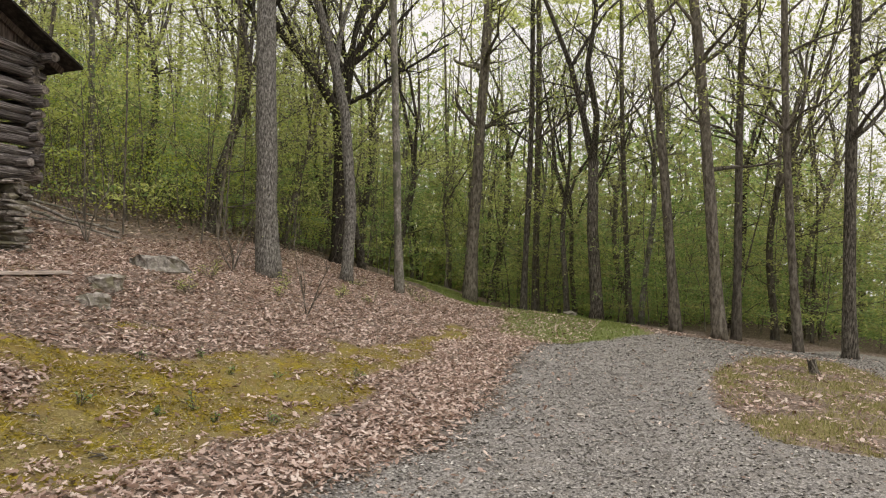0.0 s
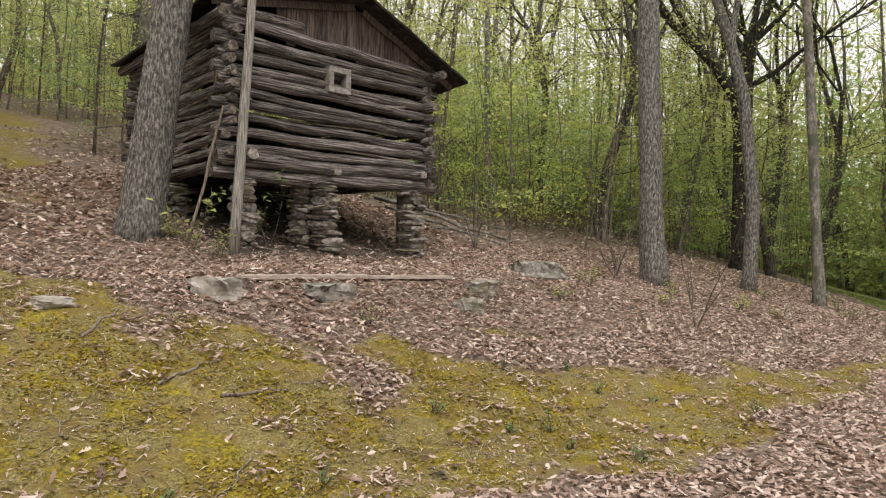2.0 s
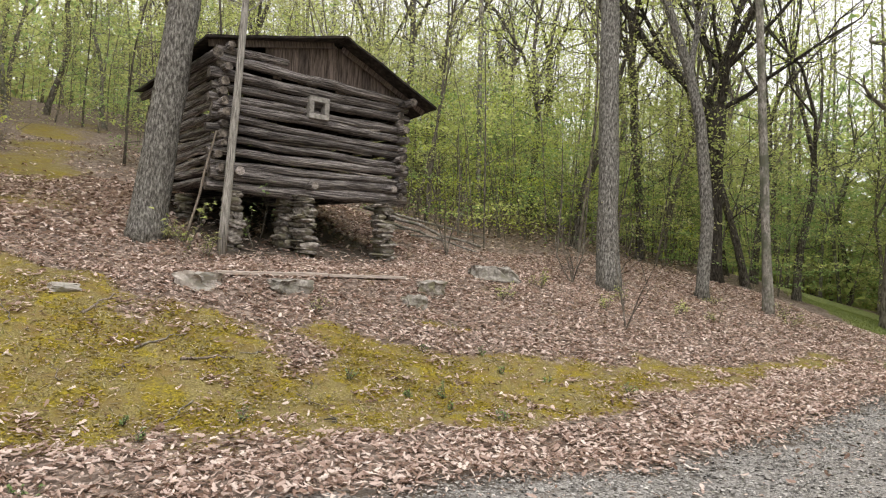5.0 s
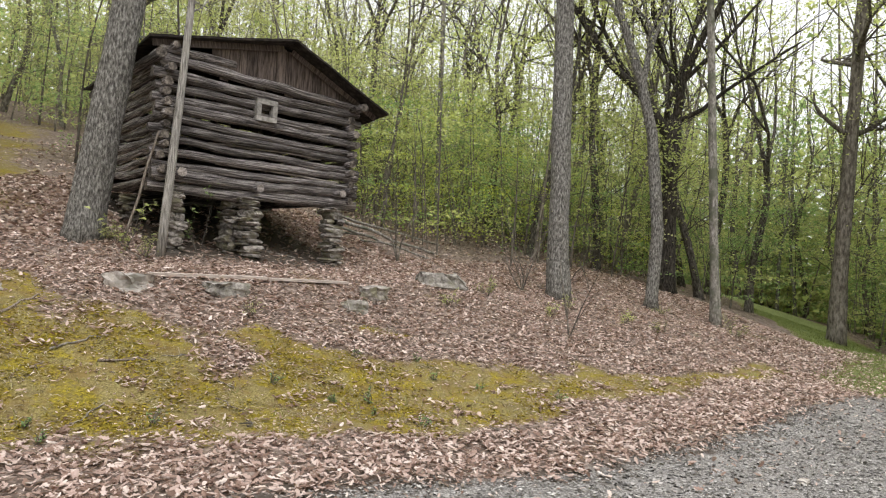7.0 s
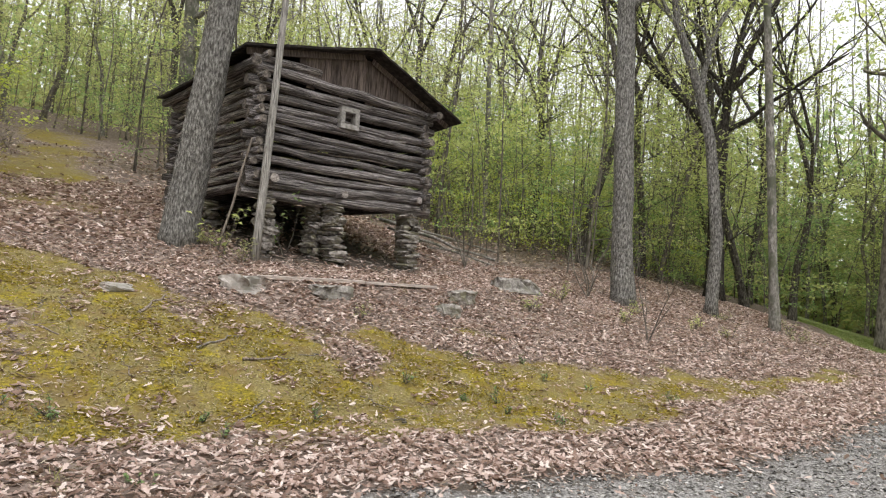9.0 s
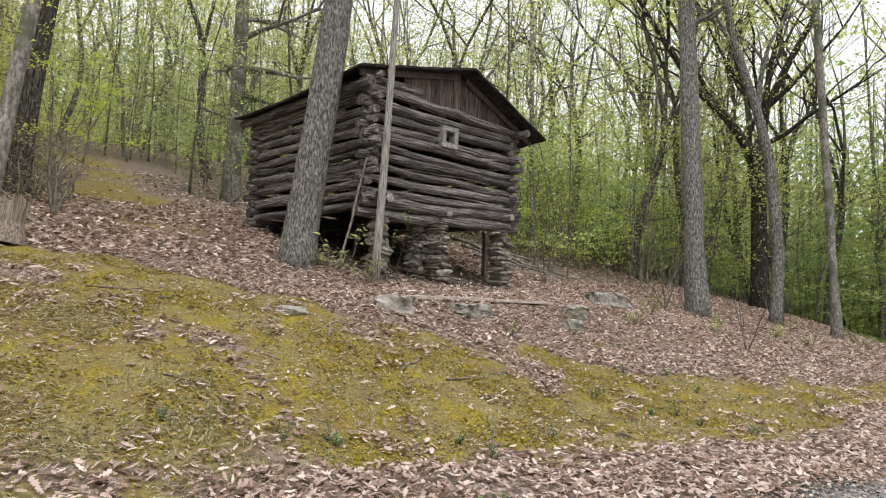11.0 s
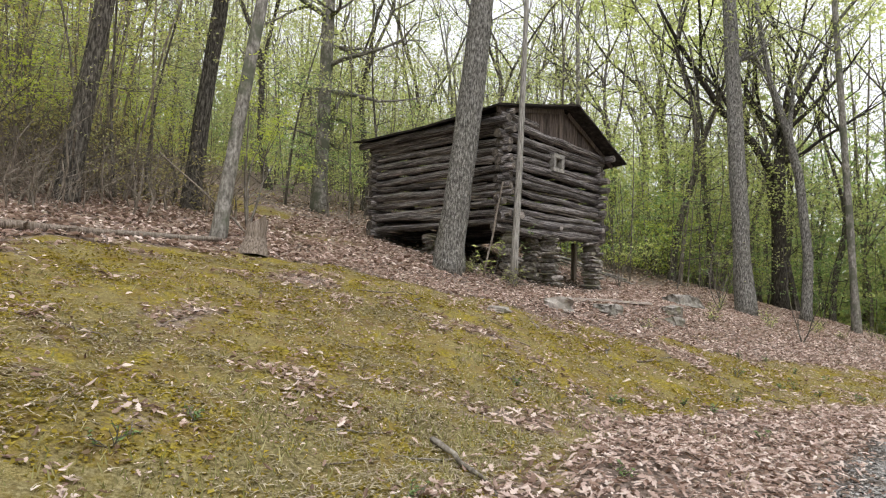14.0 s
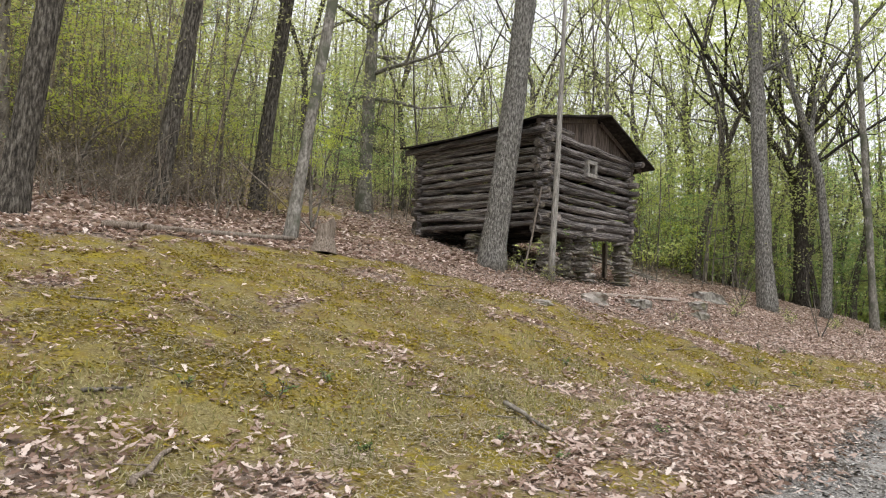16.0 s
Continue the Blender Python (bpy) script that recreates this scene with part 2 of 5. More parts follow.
def ground_material():
    m, nt, bsdf, _ = nodes_of("woodland_ground")

    def attr(name):
        a = nt.nodes.new("ShaderNodeAttribute")
        a.attribute_name = name
        return a.outputs["Fac"]
    fine = noise_node(nt, 30, 8, 0.7)
    mid = noise_node(nt, 4.5, 6, 0.65)
    tc = nt.nodes.new("ShaderNodeTexCoord")
    vor = nt.nodes.new("ShaderNodeTexVoronoi")
    vor.inputs["Scale"].default_value = 16
    nt.links.new(tc.outputs["Object"], vor.inputs["Vector"])
    sep = nt.nodes.new("ShaderNodeSeparateColor")
    nt.links.new(vor.outputs["Color"], sep.inputs[0])
    leaf = ramp_node(nt, sep.outputs[0], [(0.0, (0.09, 0.066, 0.055)), (0.5, (0.235, 0.180, 0.153)), (1.0, (0.46, 0.37, 0.325))])
    leaf = mix_node(nt, ramp_node(nt, fine, [(0.35, (0, 0, 0)), (0.75, (1, 1, 1))]), leaf, (0.09, 0.066, 0.052))
    moss = ramp_node(nt, fine, [(0.37, (0.075, 0.060, 0.012)), (0.5, (0.225, 0.178, 0.018)), (0.63, (0.38, 0.30, 0.032))])
    thatch = ramp_node(nt, noise_node(nt, 45, 8, 0.75, (1, 1, 1)), [(0.39, (0.08, 0.063, 0.026)), (0.5, (0.205, 0.168, 0.062)), (0.61, (0.36, 0.30, 0.145))])
    patches = noise_node(nt, 2.1, 8, 0.68, (1, 1, 1), "Object", 0.5)
    moss = mix_node(nt, ramp_node(nt, patches, [(0.44, (0, 0, 0)), (0.52, (0.92, 0.92, 0.92))]), moss, thatch)
    moss = mix_node(nt, ramp_node(nt, noise_node(nt, 3.3, 6, 0.65), [(0.47, (0, 0, 0)), (0.62, (0.8, 0.8, 0.8))]), moss, (0.185, 0.125, 0.04))
    moss = mix_node(nt, ramp_node(nt, mid, [(0.50, (0, 0, 0)), (0.72, (0.7, 0.7, 0.7))]), moss, (0.16, 0.125, 0.065))
    gravel = ramp_node(nt, noise_node(nt, 34, 9, 0.85), [(0.42, (0.075, 0.071, 0.068)), (0.5, (0.25, 0.238, 0.23)), (0.58, (0.49, 0.47, 0.455))])
    gravel = mix_node(nt, ramp_node(nt, mid, [(0.45, (0, 0, 0)), (0.8, (0.6, 0.6, 0.6))]), gravel, (0.155, 0.130, 0.108))
    grass = ramp_node(nt, fine, [(0.36, (0.07, 0.058, 0.028)), (0.5, (0.19, 0.158, 0.07)), (0.64, (0.33, 0.285, 0.15))])
    # bare soil, its colour lowered to deepen the shade beneath the cabin
    earth_shade = ramp_node(nt, fine, [(0.3, (0.042, 0.033, 0.026)), (0.7, (0.125, 0.10, 0.082))])

    def mask(name, edge):
        s = math_node(nt, "ADD", attr(name), math_node(nt, "MULTIPLY", math_node(nt, "SUBTRACT", mid, 0.5), edge))
        s = math_node(nt, "ADD", s, math_node(nt, "MULTIPLY", math_node(nt, "SUBTRACT", fine, 0.5), edge * 0.8))
        return ramp_node(nt, s, [(0.42, (0, 0, 0)), (0.58, (1, 1, 1))])
    col = mix_node(nt, mask("moss", 1.0), leaf, moss)
    col = mix_node(nt, mask("grass", 0.9), col, grass)
    green = ramp_node(nt, fine, [(0.36, (0.07, 0.09, 0.032)), (0.5, (0.165, 0.195, 0.07)), (0.64, (0.28, 0.305, 0.13))])
    col = mix_node(nt, mask("lush", 0.6), col, green)
    col = mix_node(nt, mask("gravel", 0.7), col, gravel)
    col = mix_node(nt, mask("earth_shade", 0.9), col, earth_shade)
    nt.links.new(col, bsdf.inputs["Base Color"])
    bsdf.inputs["Roughness"].default_value = 0.95
    bump_node(nt, bsdf, math_node(nt, "ADD", fine, mid), 0.8, 0.03)
    return m


GROUND = ground_material()


# ---- mesh helpers ----
def mesh_of(name, verts, faces, material, smooth=False, more=()):
    me = bpy.data.meshes.new(name)
    me.from_pydata([tuple(v) for v in verts], [], [tuple(f) for f in faces])
    me.materials.append(material)
    for x in more:
        me.materials.append(x)
    if smooth:
        me.polygons.foreach_set("use_smooth", [True] * len(me.polygons))
    me.update()
    return me


def quads_mesh(name, verts, material):
    """Fast mesh of separate quads: verts is an N x 4 x 3 array."""
    n = len(verts)
    me = bpy.data.meshes.new(name)
    me.vertices.add(4 * n)
    me.vertices.foreach_set("co", np.ascontiguousarray(verts, dtype=np.float32).ravel())
    me.loops.add(4 * n)
    me.loops.foreach_set("vertex_index", np.arange(4 * n, dtype=np.int32))
    me.polygons.add(n)
    me.polygons.foreach_set("loop_start", np.arange(0, 4 * n, 4, dtype=np.int32))
    me.materials.append(material)
    me.update(calc_edges=True)
    return me


def part(name, me, parent, label=""):
    ob = new(name, me)
    ob.parent = parent
    return tagged(ob, label) if label else ob


def thing(name, label, category, m=None, group="", kind=""):
    ob = new(name)
    ob.matrix_world = m or Matrix()
    return tagged(ob, label, category, group, kind)


def bm_mesh(name, bm, material, smooth=False):
    me = bpy.data.meshes.new(name)
    bm.to_mesh(me)
    bm.free()
    me.materials.append(material)
    if smooth:
        me.polygons.foreach_set("use_smooth", [True] * len(me.polygons))
    return me


class Tubes:
    """Collects tapered bent tubes into one mesh."""

    def __init__(self):
        self.v, self.f = [], []

    def add(self, pts, radii, sides=7, rough=0.0, cap=True, rng=None):
        base = len(self.v)
        pts = [Vector(p) for p in pts]
        ref = Vector((0.31, 0.87, 0.2))
        for i, p in enumerate(pts):
            d = (pts[min(i + 1, len(pts) - 1)] - pts[max(i - 1, 0)]).normalized()
            a = d.cross(ref)
            if a.length < 0.1:
                a = d.cross(Vector((1, 0, 0)))
            a.normalize()
            b = d.cross(a)
            for k in range(sides):
                w = 2 * math.pi * k / sides
                r = radii[i]
                if rough:
                    r *= 1 + rough * noise.noise(Vector((p.x * 2 + math.cos(w) * 1.3, p.y * 2 + math.sin(w) * 1.3, p.z * 2)))
                self.v.append(p + (a * math.cos(w) + b * math.sin(w)) * r)
        for i in range(len(pts) - 1):
            for k in range(sides):
                n = (k + 1) % sides
                self.f.append((base + i * sides + k, base + i * sides + n, base + (i + 1) * sides + n, base + (i + 1) * sides + k))
        if cap:
            self.f.append(tuple(base + k for k in range(sides))[::-1])
            self.f.append(tuple(base + (len(pts) - 1) * sides + k for k in range(sides)))

    def mesh(self, name, material):
        return mesh_of(name, self.v, self.f, material, True)


def leaf_quads(points, size, rng, flat=0.0, spread=0.35, curl=0.25, aspect=0.5):
    """Pointed, slightly folded leaves at the points, turned at random; flat 1 lays them down."""
    p = np.asarray(points, dtype=float)
    n = len(p)
    size = np.asarray(size) * (1 + spread * (rng.random(n) * 2 - 1))
    nor = rng.normal(size=(n, 3))
    nor[:, 2] = np.abs(nor[:, 2])
    nor = nor * (1 - flat) + np.array([0, 0, 1.0]) * (flat * 1.6 + 0.001)
    nor /= np.linalg.norm(nor, axis=1, keepdims=True)
    a = np.cross(nor, rng.normal(size=(n, 3)))
    a /= np.linalg.norm(a, axis=1, keepdims=True)
    b = np.cross(nor, a)
    h = (size / 2)[:, None]
    lift = nor * (size * curl * (0.3 + rng.random(n)))[:, None]
    return np.stack([p - a * h, p + b * h * aspect + lift, p + a * h + lift * 0.4, p - b * h * aspect + lift], 1)


def tri_leaves(name, points, size, rng, material, flat=0.3, spread=0.4):
    """Small pointed leaves of three corners, for foliage seen from some way off."""
    q = leaf_quads(points, size, rng, flat, spread, 0.3, 0.75)
    v = np.stack([q[:, 0], q[:, 1], q[:, 2] * 0.6 + q[:, 3] * 0.4], 1)
    n = len(v)
    me = bpy.data.meshes.new(name)
    me.vertices.add(3 * n)
    me.vertices.foreach_set("co", np.ascontiguousarray(v, dtype=np.float32).ravel())
    me.loops.add(3 * n)
    me.loops.foreach_set("vertex_index", np.arange(3 * n, dtype=np.int32))
    me.polygons.add(n)
    me.polygons.foreach_set("loop_start", np.arange(0, 3 * n, 3, dtype=np.int32))
    me.materials.append(material)
    me.update(calc_edges=True)
    return me


def folded_leaves(name, points, size, rng, material, flat=0.6):
    """Long oak leaves folded along the midrib, each of six corners."""
    p = np.asarray(points, dtype=float)
    n = len(p)
    size = size * (0.55 + 0.9 * rng.random(n))
    nor = rng.normal(size=(n, 3))
    nor[:, 2] = np.abs(nor[:, 2])
    nor = nor * (1 - flat) + np.array([0, 0, 1.6 * flat])
    nor /= np.linalg.norm(nor, axis=1, keepdims=True)
    a = np.cross(nor, rng.normal(size=(n, 3)))
    a /= np.linalg.norm(a, axis=1, keepdims=True)
    b = np.cross(nor, a)
    h = (size / 2)[:, None]
    wide = (0.14 + 0.34 * rng.random(n))[:, None] * h
    skew = (0.5 + rng.random(n))[:, None]
    fold = nor * (size * 0.22 * rng.random(n))[:, None]
    arch = nor * (size * 0.25 * (rng.random(n) - 0.35))[:, None]
    base, tip = p - a * h + arch, p + a * h + arch
    v = np.stack([base, p - a * h * 0.35 + b * wide * 0.9 + fold, p + a * h * 0.4 * skew + b * wide * skew + fold * 0.6, tip,
                  p + a * h * 0.4 - b * wide / skew ** 0.5 + fold, p - a * h * 0.35 * skew - b * wide * 0.7 + fold], 1)
    k = np.arange(n)[:, None] * 6
    loops = np.concatenate([k + np.array([[0, 3, 2, 1]]), k + np.array([[0, 5, 4, 3]])], 1).ravel()
    me = bpy.data.meshes.new(name)
    me.vertices.add(6 * n)
    me.vertices.foreach_set("co", np.ascontiguousarray(v, dtype=np.float32).ravel())
    me.loops.add(8 * n)
    me.loops.foreach_set("vertex_index", loops.astype(np.int32))
    me.polygons.add(2 * n)
    me.polygons.foreach_set("loop_start", np.arange(0, 8 * n, 4, dtype=np.int32))
    me.materials.append(material)
    me.update(calc_edges=True)
    return me


def lobed_leaves(name, points, size, rng, material, flat=0.55):
    """Oak leaves with lobed sides, folded along the midrib and curled at the tip."""
    p = np.asarray(points, dtype=float)
    n = len(p)
    size = size * (0.6 + 0.8 * rng.random(n))
    nor = rng.normal(size=(n, 3))
    nor[:, 2] = np.abs(nor[:, 2])
    nor = nor * (1 - flat) + np.array([0, 0, 1.6 * flat])
    nor /= np.linalg.norm(nor, axis=1, keepdims=True)
    a = np.cross(nor, rng.normal(size=(n, 3)))
    a /= np.linalg.norm(a, axis=1, keepdims=True)
    b = np.cross(nor, a)
    along = np.array([-1.0, -0.45, -0.25, 0.1, 0.3, 0.62, 1.0])
    out = np.array([0.0, 0.42, 0.22, 0.62, 0.34, 0.5, 0.0])
    h = size / 2
    wide = 0.55 + 0.45 * rng.random(n)
    fold = 0.1 + 0.5 * rng.random(n)
    curl = (rng.random(n) - 0.25) * 0.55
    rows = []
    for side in (1, -1):
        for u, w in zip(along, out):
            if side < 0 and w == 0:
                continue
            w = w * (0.8 + 0.4 * rng.random(n)) * wide
            up = w * fold + curl * u * u
            rows.append(p + a * (u * h)[:, None] + b * (side * w * h)[:, None] + nor * (up * h)[:, None])
    v = np.stack(rows, 1)
    k = np.arange(n)[:, None] * 12
    loops = np.concatenate([k + np.array([[0, 6, 5, 4, 3, 2, 1]]), k + np.array([[0, 7, 8, 9, 10, 11, 6]])], 1).ravel()
    me = bpy.data.meshes.new(name)
    me.vertices.add(12 * n)
    me.vertices.foreach_set("co", np.ascontiguousarray(v, dtype=np.float32).ravel())
    me.loops.add(14 * n)
    me.loops.foreach_set("vertex_index", loops.astype(np.int32))
    me.polygons.add(2 * n)
    me.polygons.foreach_set("loop_start", np.arange(0, 14 * n, 7, dtype=np.int32))
    me.materials.append(material)
    me.update(calc_edges=True)
    return me


# ---- ground ----
PROFILE_Y = [-60, -13, -9, -7, -5.5, -4.5, -3.9, -2.2, -1.2, 0, 4.4, 8.8, 30, 70, 140]
PROFILE_Z = [-3.4, -2.3, -2.2, -2.02, -1.85, -1.5, -1.28, -0.72, -0.45, -0.1, 1.1, 2.2, 7.5, 15, 22]


def ground_z(x, y):
    """Height of the hillside: a level drive, a bank, then a long rise; it falls away past the bend."""
    x, y = np.asarray(x, float), np.asarray(y, float)
    z = np.interp(y, PROFILE_Y, PROFILE_Z)
    far = np.clip((x - 13) / 30, 0, 1.6)
    z = z - far ** 1.2 * np.clip(2.6 + y * 0.10, 0.8, 6.0) * 1.2
    z = z + 0.45 * np.exp(-((x - 16) / 5.5) ** 2 - ((y + 8.5) / 4.5) ** 2)
    z = z - np.clip((-y - 16) / 20, 0, 2) * np.clip((x - 2) / 10, 0, 2) * 1.0
    z = z - 0.06 * np.exp(-(((x - 2.4) / 2.2) ** 4) - (((y + 0.1) / 1.1) ** 2)) + 0.22 * np.exp(-(((x - 1.6) / 3.4) ** 4) - (((y + 1.75) / 0.75) ** 2)) + 0.08 * np.exp(-(((x + 0.6) / 1.2) ** 2) - (((y - 0.3) / 1.0) ** 2))
    z = z + 0.05 * np.sin(x * 0.9 + y * 0.4) * np.cos(y * 0.8 - x * 0.3) + 0.02 * np.sin(x * 2.9 + 1) * np.sin(y * 3.1)
    return z


def gz(x, y):
    return float(ground_z(x, y))


MOSS_X = [-30, -12, -9.75, -7.5, -6, -4.6, -3.6, -2.5, -1.4, -0.4, 1.2, 3.1, 5.4, 8.3, 10.5, 12.5]
MOSS_LOW = [-7.6, -7.6, -7.5, -7.2, -5.9, -5.35, -5.5, -5.95, -6.25, -6.4, -7.0, -6.7, -6.4, -6.6, -6.7, -6.95]
MOSS_HIGH = [0.4, -0.2, 0.4, 0.9, 1.1, 0.6, -0.3, -1.4, -2.6, -3.3, -4.0, -4.6, -5.2, -5.7, -6.3, -6.9]
ROAD_X = [-40, -7, -5, -2.5, 0, 2, 4, 7.5, 9.7, 11.8, 14.4, 15.6]
ROAD_Y = [-8.2, -7.9, -7.65, -7.4, -7.8, -8.25, -8.3, -8.05, -8.15, -9.8, -11.6, -15.6]
TRAIL_Y = [0, 5, 8, 17, 26]
TRAIL_X = [-3.2, -2.5, -2.3, 0.1, 2.0]


def blotch(x, y, scale, seed):
    return np.array([noise.noise(Vector((a * scale + seed, b * scale - seed, seed * 0.7))) for a, b in zip(np.ravel(x), np.ravel(y))]).reshape(np.shape(x))


LANE = ((11.6, -9.2), (14.6, -8.7), (17.2, -6.9), (19.6, -4.8), (22.5, -2.2), (28, 2.0))


def lane_distance(x, y):
    """Distance to the middle of the grassy lane."""
    x, y = np.asarray(x, float), np.asarray(y, float)
    best = np.full(x.shape, 1e9)
    for (ax, ay), (bx, by) in zip(LANE, LANE[1:]):
        u = np.clip(((x - ax) * (bx - ax) + (y - ay) * (by - ay)) / ((bx - ax) ** 2 + (by - ay) ** 2), 0, 1)
        best = np.minimum(best, np.hypot(x - ax - u * (bx - ax), y - ay - u * (by - ay)))
    return best


def zones(x, y):
    """Weights of moss, grass, bare earth with the cabin's painted shade, and gravel at places of the plan."""
    x, y = np.asarray(x, float), np.asarray(y, float)
    low, high = np.interp(x, MOSS_X, MOSS_LOW), np.interp(x, MOSS_X, MOSS_HIGH)
    b1, b2 = blotch(x, y, 0.55, 3.1), blotch(x, y, 1.3, 9.7)
    inside = np.minimum(y - low, high - y)
    moss = np.clip(0.5 + inside * 0.9, 0, 0.80) + 0.46 * b1 + 0.52 * b2
    spot = np.maximum(1 - np.hypot((x - 2.7) / 0.9, (y + 3.55 + (x - 2.7) * 0.35) / 0.24), 0)
    trail = np.exp(-(((x - np.interp(y, TRAIL_Y, TRAIL_X)) / 1.5) ** 2)) * np.clip((y - 0.5) / 2, 0, 1) * np.clip((26 - y) / 8, 0, 1)
    moss = np.clip(np.maximum(np.maximum(moss, spot * 1.4), trail * 0.57 + 0.6 * b1), 0, 1)
    edge = np.interp(x, ROAD_X, ROAD_Y)
    gravel = np.clip(0.5 + (edge - y) * 1.1, 0, 1)
    verge = np.clip(1 - np.hypot((x - 8.2 + (y + 13.6) * 0.8) / 5.4, (y + 13.6) / 2.3), 0, 1)
    gravel = np.where((x > 4) & (y < -11.5), np.clip(gravel - np.clip(verge * 3, 0, 1) * 0.9, 0, 1), gravel)
    gravel = gravel * np.clip((17 - x) / 1.5, 0, 1) * np.clip((y + 24) / 1.5, 0, 1)
    lane = np.clip(1.25 - lane_distance(x, y) / 2.3, 0, 1) * np.clip((x - 9.5) / 1.5, 0, 1)
    grass = np.clip(lane * 1.3 + np.clip(verge * 2, 0, 0.5) + 0.25 * b2 * (lane > 0.2) + 0.5 * b2 * (verge > 0.05), 0, 1)
    lawn = np.clip((-2.0 - x) / 3, 0, 1) * np.clip(1 - np.abs(y + 5.2) / 2.6, 0, 1)
    grass = np.clip(np.maximum(grass, lawn * 0.55 + 0.4 * b2), 0, 1)
    # bare ground in the cabin's footprint, with shade put into its colour
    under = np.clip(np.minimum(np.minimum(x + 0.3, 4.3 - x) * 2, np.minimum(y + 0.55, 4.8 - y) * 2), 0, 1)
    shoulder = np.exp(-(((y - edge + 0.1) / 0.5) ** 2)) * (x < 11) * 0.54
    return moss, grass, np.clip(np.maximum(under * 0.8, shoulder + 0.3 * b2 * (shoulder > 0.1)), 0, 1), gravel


def build_ground():
    xs = np.unique(np.concatenate([np.linspace(-160, -16, 37), np.arange(-16, 20, 0.22), np.linspace(20, 60, 41), np.linspace(60, 220, 30)]))
    ys = np.unique(np.concatenate([np.linspace(-120, -16, 40), np.arange(-16, 9, 0.22), np.linspace(9, 50, 42), np.linspace(50, 180, 27)]))
    X, Y = np.meshgrid(xs, ys)
    Z = ground_z(X, Y)
    fine = (np.abs(X - 2) < 18) & (np.abs(Y + 4) < 13)
    rough = blotch(X, Y, 1.7, 5.5) * 0.035 + blotch(X, Y, 4.1, 2.5) * 0.02
    Z = Z + np.where(fine, rough * np.where(Y < -8.4, 0.35, 1), 0)
    nx, ny = len(xs), len(ys)
    idx = np.arange(nx * ny).reshape(ny, nx)
    faces = np.stack([idx[:-1, :-1], idx[:-1, 1:], idx[1:, 1:], idx[1:, :-1]], -1).reshape(-1, 4)
    me = mesh_of("ground", np.stack([X, Y, Z], -1).reshape(-1, 3), faces, GROUND, True)
    lush = np.clip(1.3 - lane_distance(X, Y) / 2.3, 0, 1).ravel() * np.clip((X.ravel() - 9.5) / 1.5, 0, 1)
    for name, w in zip(("moss", "grass", "earth_shade", "gravel", "lush"), (*zones(X.ravel(), Y.ravel()), lush)):
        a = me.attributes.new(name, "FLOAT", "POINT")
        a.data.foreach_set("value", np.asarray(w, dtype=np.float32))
    return tagged(new("ground", me), "leaf-strewn mossy hillside with a grey gravel drive", "ground", kind="structure")


build_ground()

# ---- log cabin ----
CX0, CX1, CY0, CY1 = 0.1, 4.12, 0.16, 4.5
cabin = thing("log_cabin", "weathered dark log cabin raised on dry stone piers", "cabin")


def log_mesh(length, r, seed, material, knots=True):
    """A log lying along x from 0, a little bent and lumpy, with paler sawn ends."""
    rng = random.Random(seed)
    n, sides = 26, 14
    v, f, mats = [], [], []
    bend, bow = rng.uniform(-0.05, 0.05), rng.uniform(-0.04, 0.04)
    kink = rng.uniform(0.014, 0.034)
    ph = rng.uniform(0, 50)
    taper = rng.uniform(-0.32, 0.32)
    for i in range(n + 1):
        u = i / n
        cy, cz = bow * math.sin(math.pi * u * 1.4 + ph), bend * math.sin(math.pi * u * 1.2 + ph * 2) + kink * noise.noise(Vector((u * length * 0.9, ph, 0))) * 2
        for k in range(sides):
            w = 2 * math.pi * k / sides
            rr = r * (1 + taper * (u - 0.5)) * (1 + 0.24 * noise.noise(Vector((u * length * 1.3 + ph, math.cos(w), math.sin(w)))) + 0.16 * noise.noise(Vector((u * length * 4 + ph, 2 * math.cos(w), 2 * math.sin(w)))))
            if i in (0, n):
                rr *= 0.9
            v.append((u * length, cy + rr * math.cos(w), cz + rr * math.sin(w)))
    for i in range(n):
        for k in range(sides):
            m = (k + 1) % sides
            f.append((i * sides + k, (i + 1) * sides + k, (i + 1) * sides + m, i * sides + m))
    f.append(tuple(range(sides)))
    f.append(tuple(n * sides + k for k in range(sides))[::-1])
    me = mesh_of("log", v, f, material, True, (LOG_END,))
    for p in me.polygons[-2:]:
        p.material_index, p.use_smooth = 1, False
    return me


def put_log(x, y, z, length, r, along, seed, tilt=0.0, label="", name="log"):
    ob = part(name, log_mesh(length, r, seed, LOG), cabin, label)
    ob.matrix_local = pose(x, y, z, 0, -tilt, 90 if along == "y" else 0)
    return ob


STEP, COURSES = 0.203, 11
lr = random.Random(11)
for i in range(COURSES):
    z = 1.19 + i * STEP
    r = 0.118 if i < 2 else lr.uniform(0.070, 0.100)
    for y, back in ((CY0, 0), (CY1, 1)):
        a, b = lr.uniform(0.16, 0.27), lr.uniform(0.18, 0.30)
        put_log(CX0 - a, y + lr.uniform(-0.03, 0.03), z + lr.uniform(-0.015, 0.015), CX1 - CX0 + a + b, r, "x", 100 + i * 4 + back, lr.uniform(-1.0, 0.3))
for i in range(COURSES):
    z = 1.19 + STEP / 2 + i * STEP
    r = lr.uniform(0.068, 0.096)
    for x, right in ((CX0, 0), (CX1, 1)):
        a, b = lr.uniform(0.12, 0.36), lr.uniform(0.1, 0.28)
        put_log(x + lr.uniform(-0.02, 0.02), CY0 - a, z, CY1 - CY0 + a + b, r, "y", 300 + i * 4 + right, lr.uniform(-0.3, 0.3))


